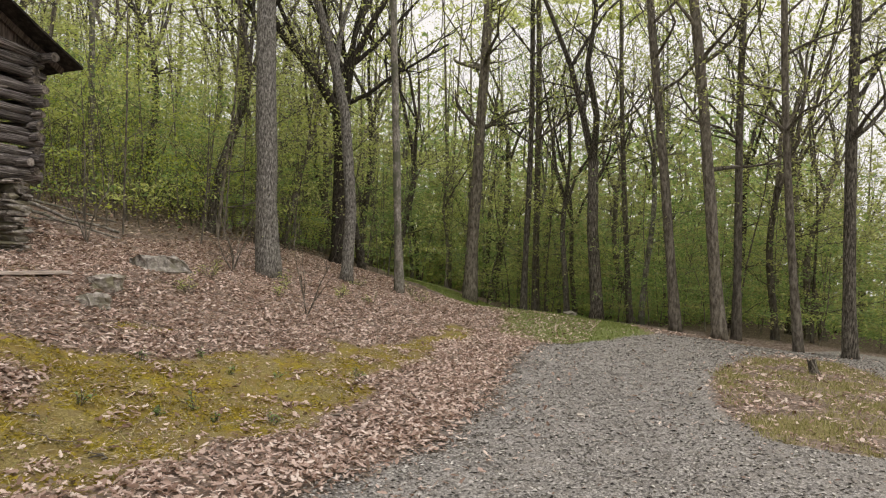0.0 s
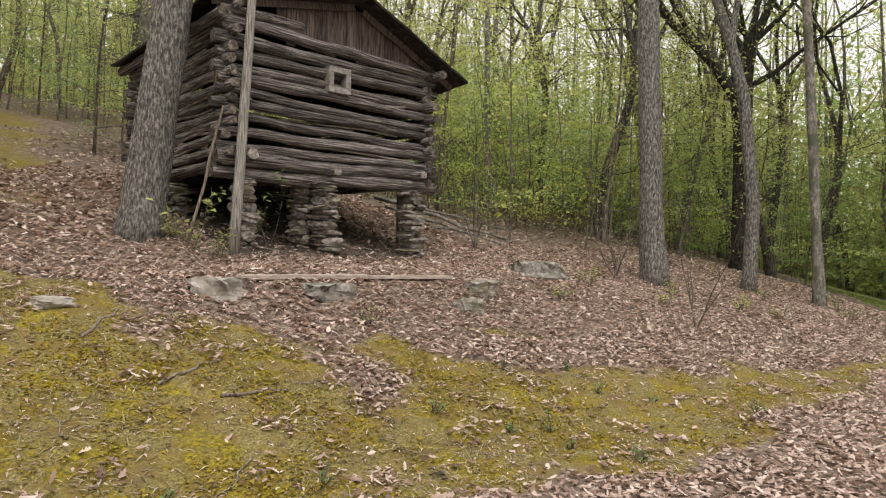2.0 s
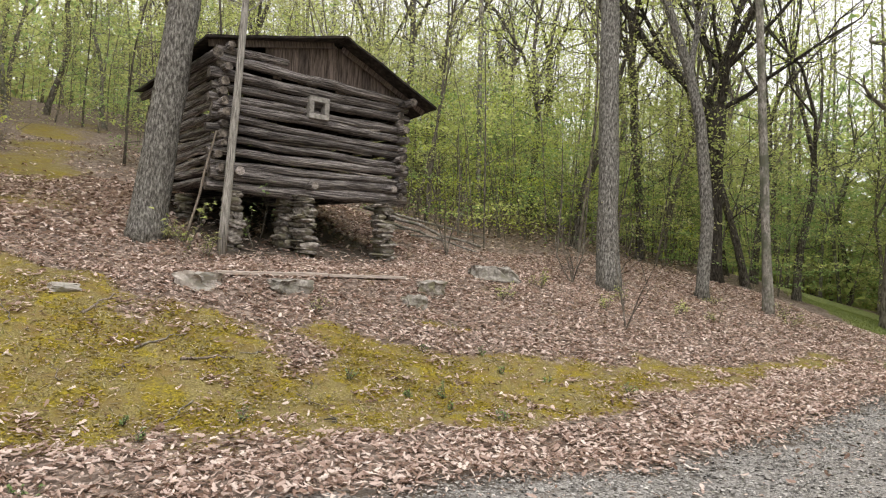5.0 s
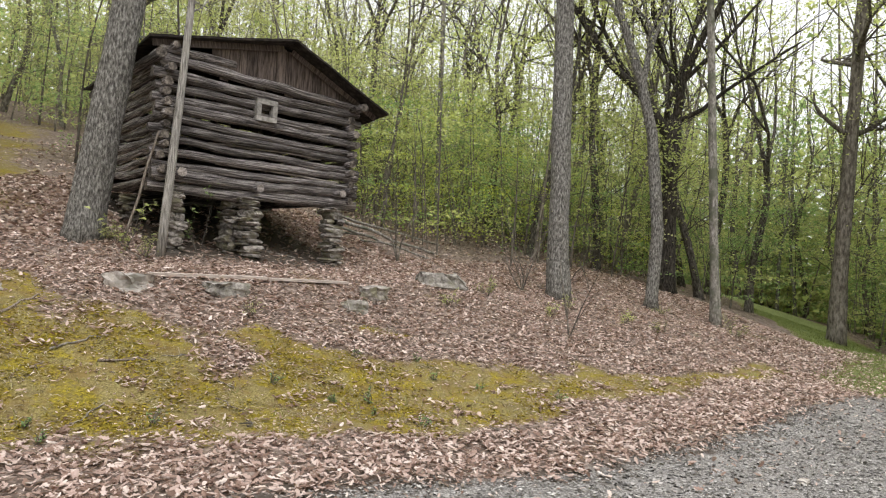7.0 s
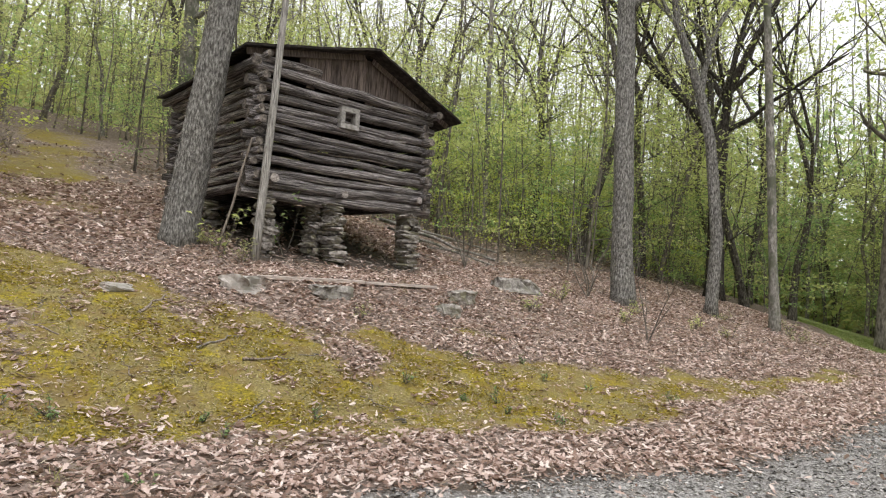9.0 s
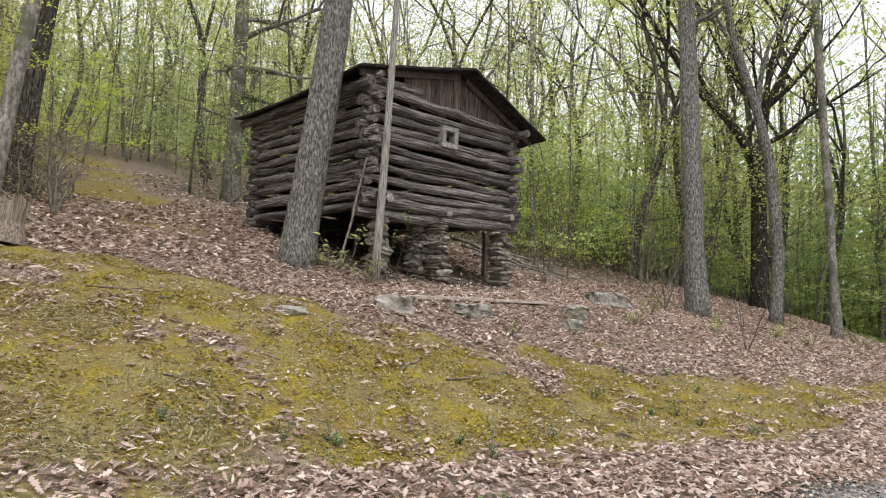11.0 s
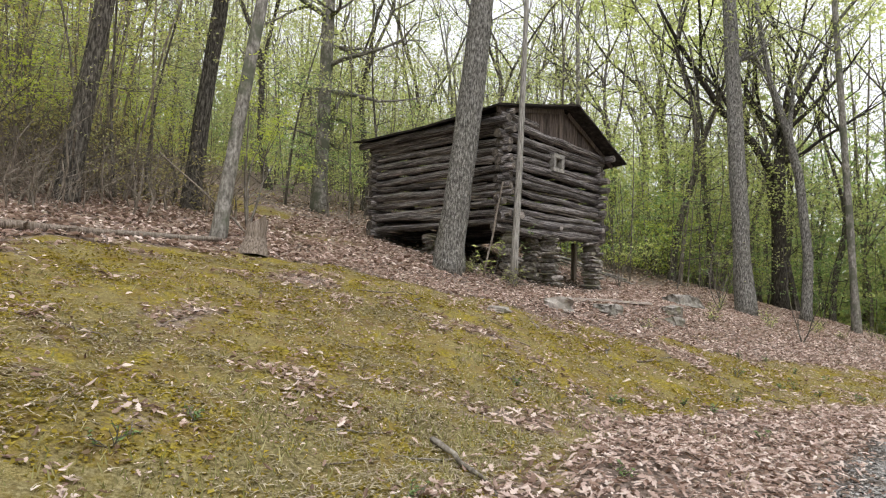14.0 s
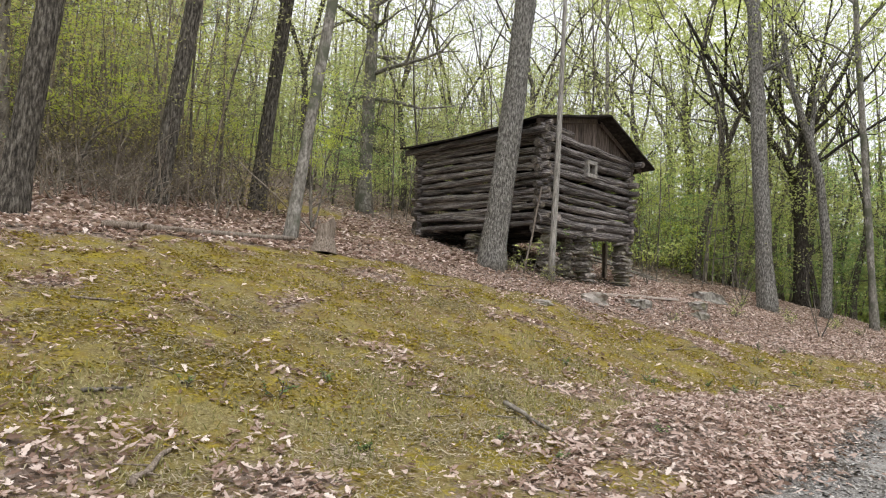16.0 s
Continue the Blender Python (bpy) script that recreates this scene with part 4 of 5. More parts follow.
# ---- woods: a few kinds of tree, copied over the hillside ----
def forked(name, seed, h, r, label, bark, leaf, leaf_n, size, group):
    """A woodland tree whose trunk parts into a few rising crooked limbs."""
    rng, nrr, tb, tips = random.Random(seed), np.random.default_rng(seed), Tubes(), []
    ob = thing(name, label, "tree", Matrix.Translation((0, 0, -300)), group)
    top = h * rng.uniform(0.30, 0.48)
    pts = bent((0, 0, -0.15), (rng.gauss(0, 0.5), rng.gauss(0, 0.5), top), 8, 0.35, rng)
    radii = [r * (1 - 0.035 * i) for i in range(9)]
    radii[0] = r * 1.4
    tb.add(pts, radii, 7, 0.15, False)
    turn = rng.uniform(0, 6.28)
    n = rng.choice((3, 4))
    for k in range(n):
        w = turn + 6.28 * k / n + rng.gauss(0, 0.3)
        out = rng.uniform(0.2, 0.6)
        limb = Tubes()
        grow(limb, pts[-1 - (k > 1)], (math.cos(w) * out, math.sin(w) * out, 1), (h - top) * rng.uniform(0.6, 0.8), r * rng.uniform(0.45, 0.62), 2, rng, tips, 5, 0.45)
        part("limb", limb.mesh("limb", bark), ob)
    for k in range(5):
        w, i = rng.uniform(0, 6.28), rng.randint(3, 7)
        limb = Tubes()
        grow(limb, pts[i], (math.cos(w), math.sin(w), 0.35), rng.uniform(1.5, 3.2), r * 0.2, 1, rng, tips, 3, 0.1)
        part("limb", limb.mesh("limb", bark), ob)
    part("trunk", tb.mesh("trunk", bark), ob)
    t = np.array([tuple(q) for q in tips])
    k = leaf_n // 4
    c = t[nrr.integers(0, len(t), k)] + nrr.normal(size=(k, 3)) * np.array([0.35, 0.35, 0.2])
    p = np.repeat(c, 8, 0) + nrr.normal(size=(k * 8, 3)) * np.array([0.28, 0.28, 0.09])
    part("crown", tri_leaves("crown", p, size * 0.85, nrr, leaf, 0.4), ob)
    return ob


def wood_kind(name, seed, h, r, label, bark, leaf, leaf_n, size, limb_from, cloud, limbs=9, limb_len=2.6, group="woodland trees"):
    rng = random.Random(seed)
    if r > 0.08:
        return forked(name, seed, h, r, label, bark, leaf, leaf_n, size, group)
    return tree(name, (0, 0, -300), (rng.uniform(-0.8, 0.8), rng.uniform(-0.8, 0.8), -300 + h), r, r * 0.35, label, seed, bark, leaf, limbs, leaf_n, size, limb_from, limb_len, 0.6 if r > 0.08 else 0.4, 5, group, 1, 1.3, cloud, r < 0.08)


kinds = [
    wood_kind("forest_tree", 31, 19, 0.16, "tall dark forest tree with thin young leaves", BARK_DARK, LEAF_YOUNG, 950, 0.17, 0.25, 0.6, 13, 3.4),
    wood_kind("forest_tree", 32, 17, 0.13, "tall forest tree with yellow-green young leaves", BARK_THIN, LEAF_YOUNG, 1100, 0.17, 0.25, 0.6, 13, 3.2),
    wood_kind("forest_tree", 33, 20, 0.18, "tall forest tree with olive young leaves", BARK_DARK, LEAF_OLIVE, 800, 0.17, 0.3, 0.6, 13, 3.6),
    wood_kind("forest_tree", 34, 15, 0.11, "slim grey forest tree with fresh green leaves", BARK_SMOOTH, LEAF_GREEN, 1000, 0.17, 0.25, 0.6, 12, 3.0),
    wood_kind("forest_tree", 35, 18, 0.14, "tall forest tree, sparsely leaved", BARK_THIN, LEAF_OLIVE, 500, 0.16, 0.3, 0.6, 14, 3.4),
]
saplings = [
    wood_kind("sapling", 41, 6.0, 0.035, "thin woodland sapling with yellow-green leaves", BARK_THIN, LEAF_YOUNG, 850, 0.11, 0.2, 0.42, 9, 2.0, "woodland saplings"),
    wood_kind("sapling", 42, 7.5, 0.045, "thin woodland sapling with olive leaves", BARK_THIN, LEAF_OLIVE, 850, 0.11, 0.2, 0.45, 10, 2.2, "woodland saplings"),
    wood_kind("sapling", 43, 4.5, 0.028, "thin understorey sapling with fresh green leaves", BARK_THIN, LEAF_GREEN, 750, 0.11, 0.15, 0.4, 8, 1.8, "woodland saplings"),
    wood_kind("sapling", 44, 9.0, 0.05, "tall thin sapling with few leaves", BARK_THIN, LEAF_OLIVE, 350, 0.12, 0.4, 0.5, 9, 1.5, "woodland saplings"),
]


def wooded(x, y):
    """Where the woods stand: not on the drive, the bank, the lane or round the cabin."""
    if -2.2 < x < 7 and y < 7.5:
        return False
    if y < 0.5 and x < 13.5:
        return False
    if x < -2 and y < (4.9 if x < -6 else 5.8):
        return False
    if abs(x - np.interp(y, TRAIL_Y, TRAIL_X)) < 2.3 and y < 18:
        return False
    if x > 8 and -9 < y < -0.4 and x < 17:
        return False
    if x > 9 and float(lane_distance(x, y)) < 2.4:
        return False
    if y < -8 and x < 17.5 + max(0, (-14 - y)) * 0.1:
        return False
    return True


def scatter(kinds, count, box, gap, seed, smin, smax, near=0.0):
    rng = random.Random(seed)
    placed, tries = [], 0
    while len(placed) < count and tries < count * 60:
        tries += 1
        x, y = rng.uniform(box[0], box[1]), rng.uniform(box[2], box[3])
        if not wooded(x, y) or (y < -9 and rng.random() < 0.55) or any((x - a) ** 2 + (y - b) ** 2 < gap * gap for a, b in placed):
            continue
        placed.append((x, y))
        s = rng.uniform(smin, smax)
        k = rng.choice(kinds)
        ob = copy_thing(k, pose(x, y, gz(x, y) - 0.05, rng.gauss(0, 5), rng.gauss(0, 5), rng.uniform(0, 360)))
        ob.scale = (s, s, s)
    return placed


scatter(kinds, 155, (-34, 48, -32, 46), 1.8, 71, 0.75, 1.15)
scatter(kinds, 30, (16, 36, -26, 3), 1.4, 75, 0.7, 1.05)
scatter(saplings, 235, (-24, 36, -26, 30), 0.75, 72, 0.7, 1.25)
for k in kinds + saplings:
    for o in (*k.children_recursive, k):
        bpy.data.objects.remove(o)


# ---- uncountable growth ----
def stuff(name, me, label, category):
    return tagged(new(name, me), label, category, kind="stuff")


def woods_points(rng, n, box, ok=wooded):
    out = []
    while len(out) < n:
        x, y = rng.uniform(box[0], box[1]), rng.uniform(box[2], box[3])
        if ok(x, y):
            out.append((x, y))
    return np.array(out)


def understorey(seed, clusters, per, box, zlo, zhi, size, material, name, label, ok=wooded):
    """Level sprays of small leaves among the stems."""
    rng, nrr = random.Random(seed), np.random.default_rng(seed)
    xy = woods_points(rng, clusters, box, ok)
    z = ground_z(xy[:, 0], xy[:, 1]) + zlo + (zhi - zlo) * nrr.random(clusters) ** 1.2
    c = np.column_stack([xy, z])
    per = int(per * 1.9)
    wide = nrr.uniform(0.3, 0.85, (clusters, 1)) * np.array([[1, 1, 0.13]])
    p = np.repeat(c, per, 0) + nrr.normal(size=(clusters * per, 3)) * np.repeat(wide, per, 0)
    stuff(name, tri_leaves(name, p, size * 0.85, nrr, material, 0.5), label, "undergrowth")


understorey(201, 1300, 34, (7, 36, -24, 14), 0.5, 6.5, 0.15, LEAF_YOUNG, "understorey_leaves", "yellow-green sprays of understorey leaves in the woods")
understorey(202, 1100, 34, (7, 36, -24, 14), 0.3, 4.5, 0.15, LEAF_GREEN, "understorey_leaves", "fresh green sprays of understorey leaves in the woods")
understorey(203, 850, 34, (-30, 12, 7, 34), 0.5, 7.5, 0.16, LEAF_OLIVE, "understorey_leaves", "olive sprays of understorey leaves on the hillside")
understorey(204, 700, 34, (-30, 12, 7, 34), 1.0, 8.0, 0.16, LEAF_YOUNG, "understorey_leaves", "yellow-green sprays of leaves on the hillside")

understorey(205, 800, 32, (-24, -4.5, 5.0, 17), 0.6, 5.0, 0.10, LEAF_DULL, "understorey_leaves", "dull olive leaf sprays in the hillside thicket")
understorey(210, 130, 34, (-12, -3, 5.5, 14), 1.2, 4.5, 0.12, LEAF_BRIGHT, "understorey_leaves", "bright yellow-green maple sprays on the hillside")
understorey(216, 260, 34, (6.5, 17, -1, 10), 0.4, 4.5, 0.10, LEAF_BRIGHT, "understorey_leaves", "bright young leaf sprays behind the cabin")
understorey(217, 260, 34, (10, 24, -4, 10), 0.4, 4.0, 0.11, LEAF_GREEN, "understorey_leaves", "fresh green leaf sprays among the stems")
understorey(219, 520, 34, (17, 42, -26, -7), 0.2, 5.5, 0.17, LEAF_GREEN, "understorey_leaves", "fresh green sprays of leaves past the bend")
understorey(220, 520, 34, (17, 42, -26, -5), 0.5, 7.0, 0.17, LEAF_OLIVE, "understorey_leaves", "olive sprays of leaves past the bend")
understorey(206, 520, 34, (5, 20, 3, 14), 0.3, 3.8, 0.13, LEAF_YOUNG, "understorey_leaves", "yellow-green leaf sprays behind the cabin")

understorey(207, 460, 40, (9, 40, -6, 20), 4.5, 12.0, 0.18, LEAF_YOUNG, "canopy_leaves", "yellow-green young leaves hanging in the lower canopy")
understorey(209, 620, 34, (20, 46, -10, 10), 0.6, 7.5, 0.20, LEAF_OLIVE, "canopy_leaves", "yellow-green young leaves beyond the lane")
understorey(208, 560, 34, (-20, 11, 12, 34), 4.0, 14.0, 0.16, LEAF_YOUNG, "canopy_leaves", "yellow-green young leaves hanging in the lower canopy")


# a closed upper canopy, added above the view to shade the woods below
understorey(261, 620, 16, (16.5, 31, -28, 14), 14.5, 19.0, 0.45, LEAF_YOUNG, "canopy_leaves", "young leaves of an unseen closed canopy added to shade the woods")
understorey(262, 520, 16, (-26, 14, 9, 19), 14.5, 19.0, 0.45, LEAF_OLIVE, "canopy_leaves", "olive young leaves of an unseen closed canopy added to shade the woods")


def stems(seed, count, box, hmin, hmax, material, name, label, ok=wooded):
    rng = random.Random(seed)
    tb = Tubes()
    for x, y in woods_points(rng, count, box, ok):
        h, lean = rng.uniform(hmin, hmax), 0.17 * rng.uniform(0.2, 1)
        b = Vector((x, y, gz(x, y) - 0.05))
        t = b + Vector((rng.gauss(0, lean) * h, rng.gauss(0, lean) * h, h))
        m = b.lerp(t, 0.5) + Vector((rng.gauss(0, 0.12), rng.gauss(0, 0.12), 0))
        r = rng.uniform(0.010, 0.03)
        tb.add([b, m, t], [r, r * 0.8, r * 0.3], 4, 0, False)
        for k in range(3):
            q = b.lerp(t, rng.uniform(0.3, 0.9))
            w = rng.uniform(0, 6.28)
            tb.add([q, q + Vector((math.cos(w), math.sin(w), rng.uniform(0.2, 1.0))) * rng.uniform(0.5, 1.2)], [r * 0.5, r * 0.15], 3, 0, False)
    stuff(name, tb.mesh(name, material), label, "undergrowth")


stems(211, 620, (-30, 38, -26, 34), 2.2, 7.5, BARK_THIN, "thin_stems", "thin bare brown stems crowding the woods")
stems(213, 650, (-24, -5, 5.0, 16), 0.6, 2.8, BARK_BRUSH, "thin_stems", "low brown brush on the hillside")
stems(214, 500, (5, 22, 2.5, 14), 0.6, 2.8, BARK_THIN, "thin_stems", "low brown brush behind the cabin")
stems(215, 150, (-16, -6.4, 2.6, 5.2), 0.3, 1.1, BARK_BRUSH, "thin_stems", "low dead brush along the top of the bank", lambda x, y: y > 3.0 + 0.4 * math.sin(x * 1.7))
stems(216, 90, (6.5, 22, -3, 10), 2.5, 6.5, BARK_THIN, "thin_stems", "dark slim stems behind the cabin")
stems(212, 600, (-24, -5, 5.4, 18), 2.5, 8, BARK_BRUSH, "thin_stems", "thicket of thin leaning stems on the hillside")


def trailside(x, y):
    return abs(x - np.interp(y, TRAIL_Y, TRAIL_X)) > 1.3 + 0.3 * math.sin(y) and not (-2.2 < x and y < 7.5) and y > 3.6


stems(217, 330, (-9.5, -1.5, 3.8, 13), 0.3, 1.5, BARK_BRUSH, "thin_stems", "low brown brush beside the trail", trailside)
understorey(218, 170, 34, (-9.5, -1.5, 4.2, 13), 0.15, 1.8, 0.09, LEAF_DULL, "understorey_leaves", "dull young leaves low beside the trail", trailside)


def far_woods(seed, count, leaves, ring):
    """The woods beyond: trunks and leaf clumps too far off to tell apart."""
    rng, nrr = random.Random(seed), np.random.default_rng(seed)
    tb, c = Tubes(), []
    while len(c) < count:
        a, d = rng.uniform(-0.75, 2.9), rng.uniform(*ring)
        if a < -0.05 and rng.random() < 0.6:
            continue
        x, y = math.cos(a) * d + 2, math.sin(a) * d
        h = rng.uniform(13, 22)
        b = Vector((x, y, gz(x, y) - 0.2))
        tb.add([b, b + Vector((rng.gauss(0, 0.5), rng.gauss(0, 0.5), h))], [rng.uniform(0.08, 0.18), 0.03], 5, 0, False)
        c.append((x, y, b.z, h))
    stuff("far_trunks", tb.mesh("far_trunks", BARK_THIN), "far forest trunks on the hillside", "woods")
    c = np.array(c)
    for mat, share in ((LEAF_YOUNG, 0.4), (LEAF_OLIVE, 0.4), (LEAF_GREEN, 0.2)):
        n = int(leaves * share)
        k = c[nrr.integers(0, count, n // 12)]
        q = np.column_stack([k[:, 0] + nrr.normal(size=len(k)) * 1.9, k[:, 1] + nrr.normal(size=len(k)) * 1.9, k[:, 2] + k[:, 3] * (0.04 + 0.8 * nrr.random(len(k)) ** 2)])
        p = np.repeat(q, 12, 0) + nrr.normal(size=(len(q) * 12, 3)) * np.array([0.8, 0.8, 0.35])
        stuff("far_leaves", tri_leaves("far_leaves", p, 0.46, nrr, mat), "hazy young foliage of the far woods", "woods")


far_woods(221, 330, 84000, (30, 78))


def far_brush(seed, n, ring, ztop, size, material, way=(-0.85, 2.6)):
    """Leafy undergrowth that closes the view between the far trunks, or an unseen screen that blocks low sky light."""
    nrr = np.random.default_rng(seed)
    a, d = nrr.uniform(*way, n), nrr.uniform(*ring, n)
    x, y = np.cos(a) * d + 2, np.sin(a) * d
    z = ground_z(x, y) + ztop * nrr.random(n) ** 1.3
    stuff("far_brush", tri_leaves("far_brush", np.column_stack([x, y, z]), size, nrr, material, 0.2), "hazy undergrowth of the far woods or unseen leaf screen against sky light", "woods")


far_brush(225, 26000, (42, 64), 7.0, 0.75, LEAF_OLIVE)
# unseen ring of leaves behind the camera, added to block low sky light
far_brush(227, 9000, (27, 40), 17.0, 1.3, LEAF_OLIVE, (2.6, 5.43))
far_brush(228, 15000, (34, 54), 13.0, 0.6, LEAF_GREEN, (-0.5, 0.4))
far_brush(229, 12000, (32, 50), 10.0, 0.55, LEAF_OLIVE, (-0.45, 0.4))
far_brush(226, 20000, (40, 66), 8.0, 0.75, LEAF_GREEN)


# ---- ground cover ----
def cover(seed, n, box):
    nrr = np.random.default_rng(seed)
    x, y = nrr.uniform(box[0], box[1], n), nrr.uniform(box[2], box[3], n)
    return nrr, x, y, zones(x, y)


def soft(v, lo, hi):
    return np.clip((v - lo) / (hi - lo), 0, 1)


def lay(x, y, keep, lift):
    x, y = x[keep], y[keep]
    return np.column_stack([x, y, ground_z(x, y) + lift])


def litter(seed, n, box, size, share):
    nrr, x, y, (moss, grass, earth_shade, gravel) = cover(seed, n, box)
    b = 0.7 * blotch(x, y, 1.2, 14.2) + 0.6 * blotch(x, y, 3.0, 1.2)
    w = (1 - soft(moss, 0.38, 0.62) * np.clip(0.975 - (2.5 - 0.9 * soft(-x, 5, 9)) * np.clip(b - 0.17, 0, 1), 0.35, 0.965)) * (1 - soft(grass, 0.35, 0.7) * 0.75) * (1 - soft(gravel, 0.3, 0.8) * 0.965)
    w = w * (1 - soft(earth_shade, 0.3, 0.7) * 0.85 * (y > -2)) * np.clip(0.75 + 0.8 * b, 0.12, 1)
    keep = nrr.random(n) < w * share
    p = lay(x, y, keep, 0.018)
    p[:, 2] += nrr.random(len(p)) * 0.03
    label = "curled pinkish-brown fallen oak leaves"
    if size < 0.125:
        near = p[:, 1] < -3.8
        stuff("fallen_leaves", lobed_leaves("fallen_leaves", p[near], size * 0.98, nrr, LITTER), label, "leaf litter")
        p = p[~near]
        stuff("fallen_leaves", folded_leaves("fallen_leaves", p, size, nrr, LITTER), label, "leaf litter")
    else:
        stuff("fallen_leaves", quads_mesh("fallen_leaves", leaf_quads(p, size, nrr, 0.55, 0.45, 0.22, 0.5), LITTER), label, "leaf litter")


litter(231, 190000, (-14, 16, -9.4, 0.9), 0.086, 1.0)
litter(232, 18000, (-15, 20, 1.0, 14), 0.13, 0.8)
litter(234, 44000, (-13, 6, 0.6, 6.5), 0.126, 0.9)
litter(233, 9000, (4, 15, -17, -10), 0.10, 0.8)


def leaf_crumbs(seed, n, box):
    """Broken bits of leaf and straw over moss, grass and gravel."""
    nrr, x, y, (moss, grass, earth_shade, gravel) = cover(seed, n, box)
    b = blotch(x, y, 1.1, 4.4)
    p = lay(x, y, nrr.random(n) < np.clip(0.45 + 0.9 * b, 0.05, 1) * (1 - 0.6 * soft(gravel, 0.4, 0.8)), 0.008)
    stuff("leaf_crumbs", quads_mesh("leaf_crumbs", leaf_quads(p, 0.038, nrr, 0.6, 0.7, 0.2, 0.4), LITTER), "broken bits of dry leaf and straw", "leaf litter")


leaf_crumbs(235, 80000, (-15, 9, -8.6, -0.5))
leaf_crumbs(236, 22000, (-8, 14, -16, -7.4))


def moss_tufts(seed, n, box):
    """Little cushions and sprigs that roughen the moss."""
    nrr, x, y, (moss, grass, earth_shade, gravel) = cover(seed, n, box)
    b = blotch(x, y, 1.6, 6.3) + 0.7 * blotch(x, y, 4.0, 2.1)
    p = lay(x, y, nrr.random(n) < soft(moss, 0.42, 0.7) * soft(b, -0.25, 0.3) * (1 - 0.6 * soft(grass, 0.3, 0.6)), 0.006)
    stuff("moss", tri_leaves("moss", p, 0.05, nrr, MOSS, 0.6), "golden-green cushions of moss", "moss")


moss_tufts(238, 150000, (-13, 8.5, -7.2, 0.6))


def grass_blades(seed, n, box, material):
    nrr, x, y, (moss, grass, earth_shade, gravel) = cover(seed, n, box)
    keep = nrr.random(n) < (soft(grass, 0.3, 0.6) * 0.9 + soft(moss, 0.4, 0.8) * 0.12) * (1 - soft(gravel, 0.4, 0.7))
    p = lay(x, y, keep, 0.0)
    m = len(p)
    h = 0.035 + 0.06 * nrr.random(m)
    w = 0.004 + 0.005 * nrr.random(m)
    a = nrr.uniform(0, 6.28, m)
    side = np.column_stack([np.cos(a), np.sin(a), np.zeros(m)]) * w[:, None]
    tip = np.column_stack([nrr.normal(size=m) * 0.5, nrr.normal(size=m) * 0.5, np.ones(m)]) * h[:, None]
    v = np.stack([p - side, p + side, p + tip * 0.7 + side * 0.8, p + tip], 1)
    stuff("grass", quads_mesh("grass", v, material), "sparse short grass among the moss", "grass")


def straw(seed, n, box):
    """Dead blades and stalks lying over moss and grass."""
    nrr, x, y, (moss, grass, earth_shade, gravel) = cover(seed, n, box)
    b = blotch(x, y, 0.8, 8.8) + 0.7 * blotch(x, y, 2.6, 5.1)
    w = np.maximum(soft(moss, 0.4, 0.7), soft(grass, 0.3, 0.6)) * np.clip(0.3 + 1.4 * b, 0.05, 1) * (1 - soft(gravel, 0.3, 0.6))
    p = lay(x, y, nrr.random(n) < w, 0.012)
    stuff("straw", quads_mesh("straw", leaf_quads(p, 0.085, nrr, 0.75, 0.6, 0.12, 0.10), STRAW), "pale dead grass lying over the moss", "straw")


straw(244, 120000, (-14, 8, -8.0, 0.5))
straw(245, 60000, (-14, -4, -7.0, -2.0))
grass_blades(241, 46000, (-15, 3, -8.5, -1), GRASS)
grass_blades(242, 26000, (3, 12, -16.5, -11), GRASS)
grass_blades(243, 60000, (9.5, 22, -10.5, 0), LUSH)


def gravel_chips(seed, n, box, size):
    nrr, x, y, (moss, grass, earth_shade, gravel) = cover(seed, n, box)
    p = lay(x, y, nrr.random(n) < soft(gravel, 0.35, 0.7), 0.002)
    stuff("gravel", quads_mesh("gravel", leaf_quads(p, size, nrr, 0.8, 0.6, 0.3, 0.8), GRAVEL), "loose grey gravel on the drive", "gravel")


gravel_chips(251, 60000, (-7, 15, -16.5, -7.3), 0.042)
gravel_chips(252, 45000, (-7, 8, -11.5, -7.3), 0.022)


# ---- rocks, planks and sticks ----
def rock(name, x, y, size, turn, seed, label, lift=0.0, material=LICHEN_ROCK, rough=0.2):
    bm = bmesh.new()
    bmesh.ops.create_cube(bm, size=1)
    bmesh.ops.subdivide_edges(bm, edges=bm.edges[:], cuts=4, use_grid_fill=True)
    for v in bm.verts:
        c = v.co.copy()
        v.co = c.lerp(c.normalized() * 0.5, 0.16)
        v.co += noise.noise_vector(c * 1.6 + Vector((seed, 0, seed))) * rough + noise.noise_vector(c * 4 + Vector((seed, 4, 0))) * rough * 0.5
        v.co = Vector((v.co.x * size[0], v.co.y * size[1], v.co.z * size[2]))
    ob = new(name, bm_mesh(name, bm, material))
    ob.matrix_world = pose(x, y, gz(x, y) + size[2] * 0.06 + lift, 0, 0, turn)
    return tagged(ob, label, "rock")


rock("rock", 5.65, -1.5, (1.0, 0.62, 0.46), -12, 1, "broad flat-topped grey rock in the leaf litter")
rock("rock", 3.35, -2.35, (0.5, 0.42, 0.34), 20, 2, "brownish boulder half sunk in leaves", 0, STONE)
rock("rock", 2.75, -2.65, (0.42, 0.34, 0.26), -8, 3, "grey block of stone in the leaf litter")
rock("rock", 0.52, -2.3, (0.62, 0.4, 0.24), 8, 4, "low grey boulder beside a plank")
rock("rock", -0.88, -2.1, (0.62, 0.5, 0.26), 40, 5, "pale lichened boulder before the cabin corner", 0, STONE_PALE)
rock("flat_stone", -2.7, -2.15, (0.34, 0.30, 0.12), 15, 6, "pale flat stone lying on the moss", 0.03, STONE_PALE)
rock("rock", 18.6, -8.2, (0.7, 0.4, 0.25), 15, 7, "pale stone at the edge of the lane", 0, STONE_PALE)
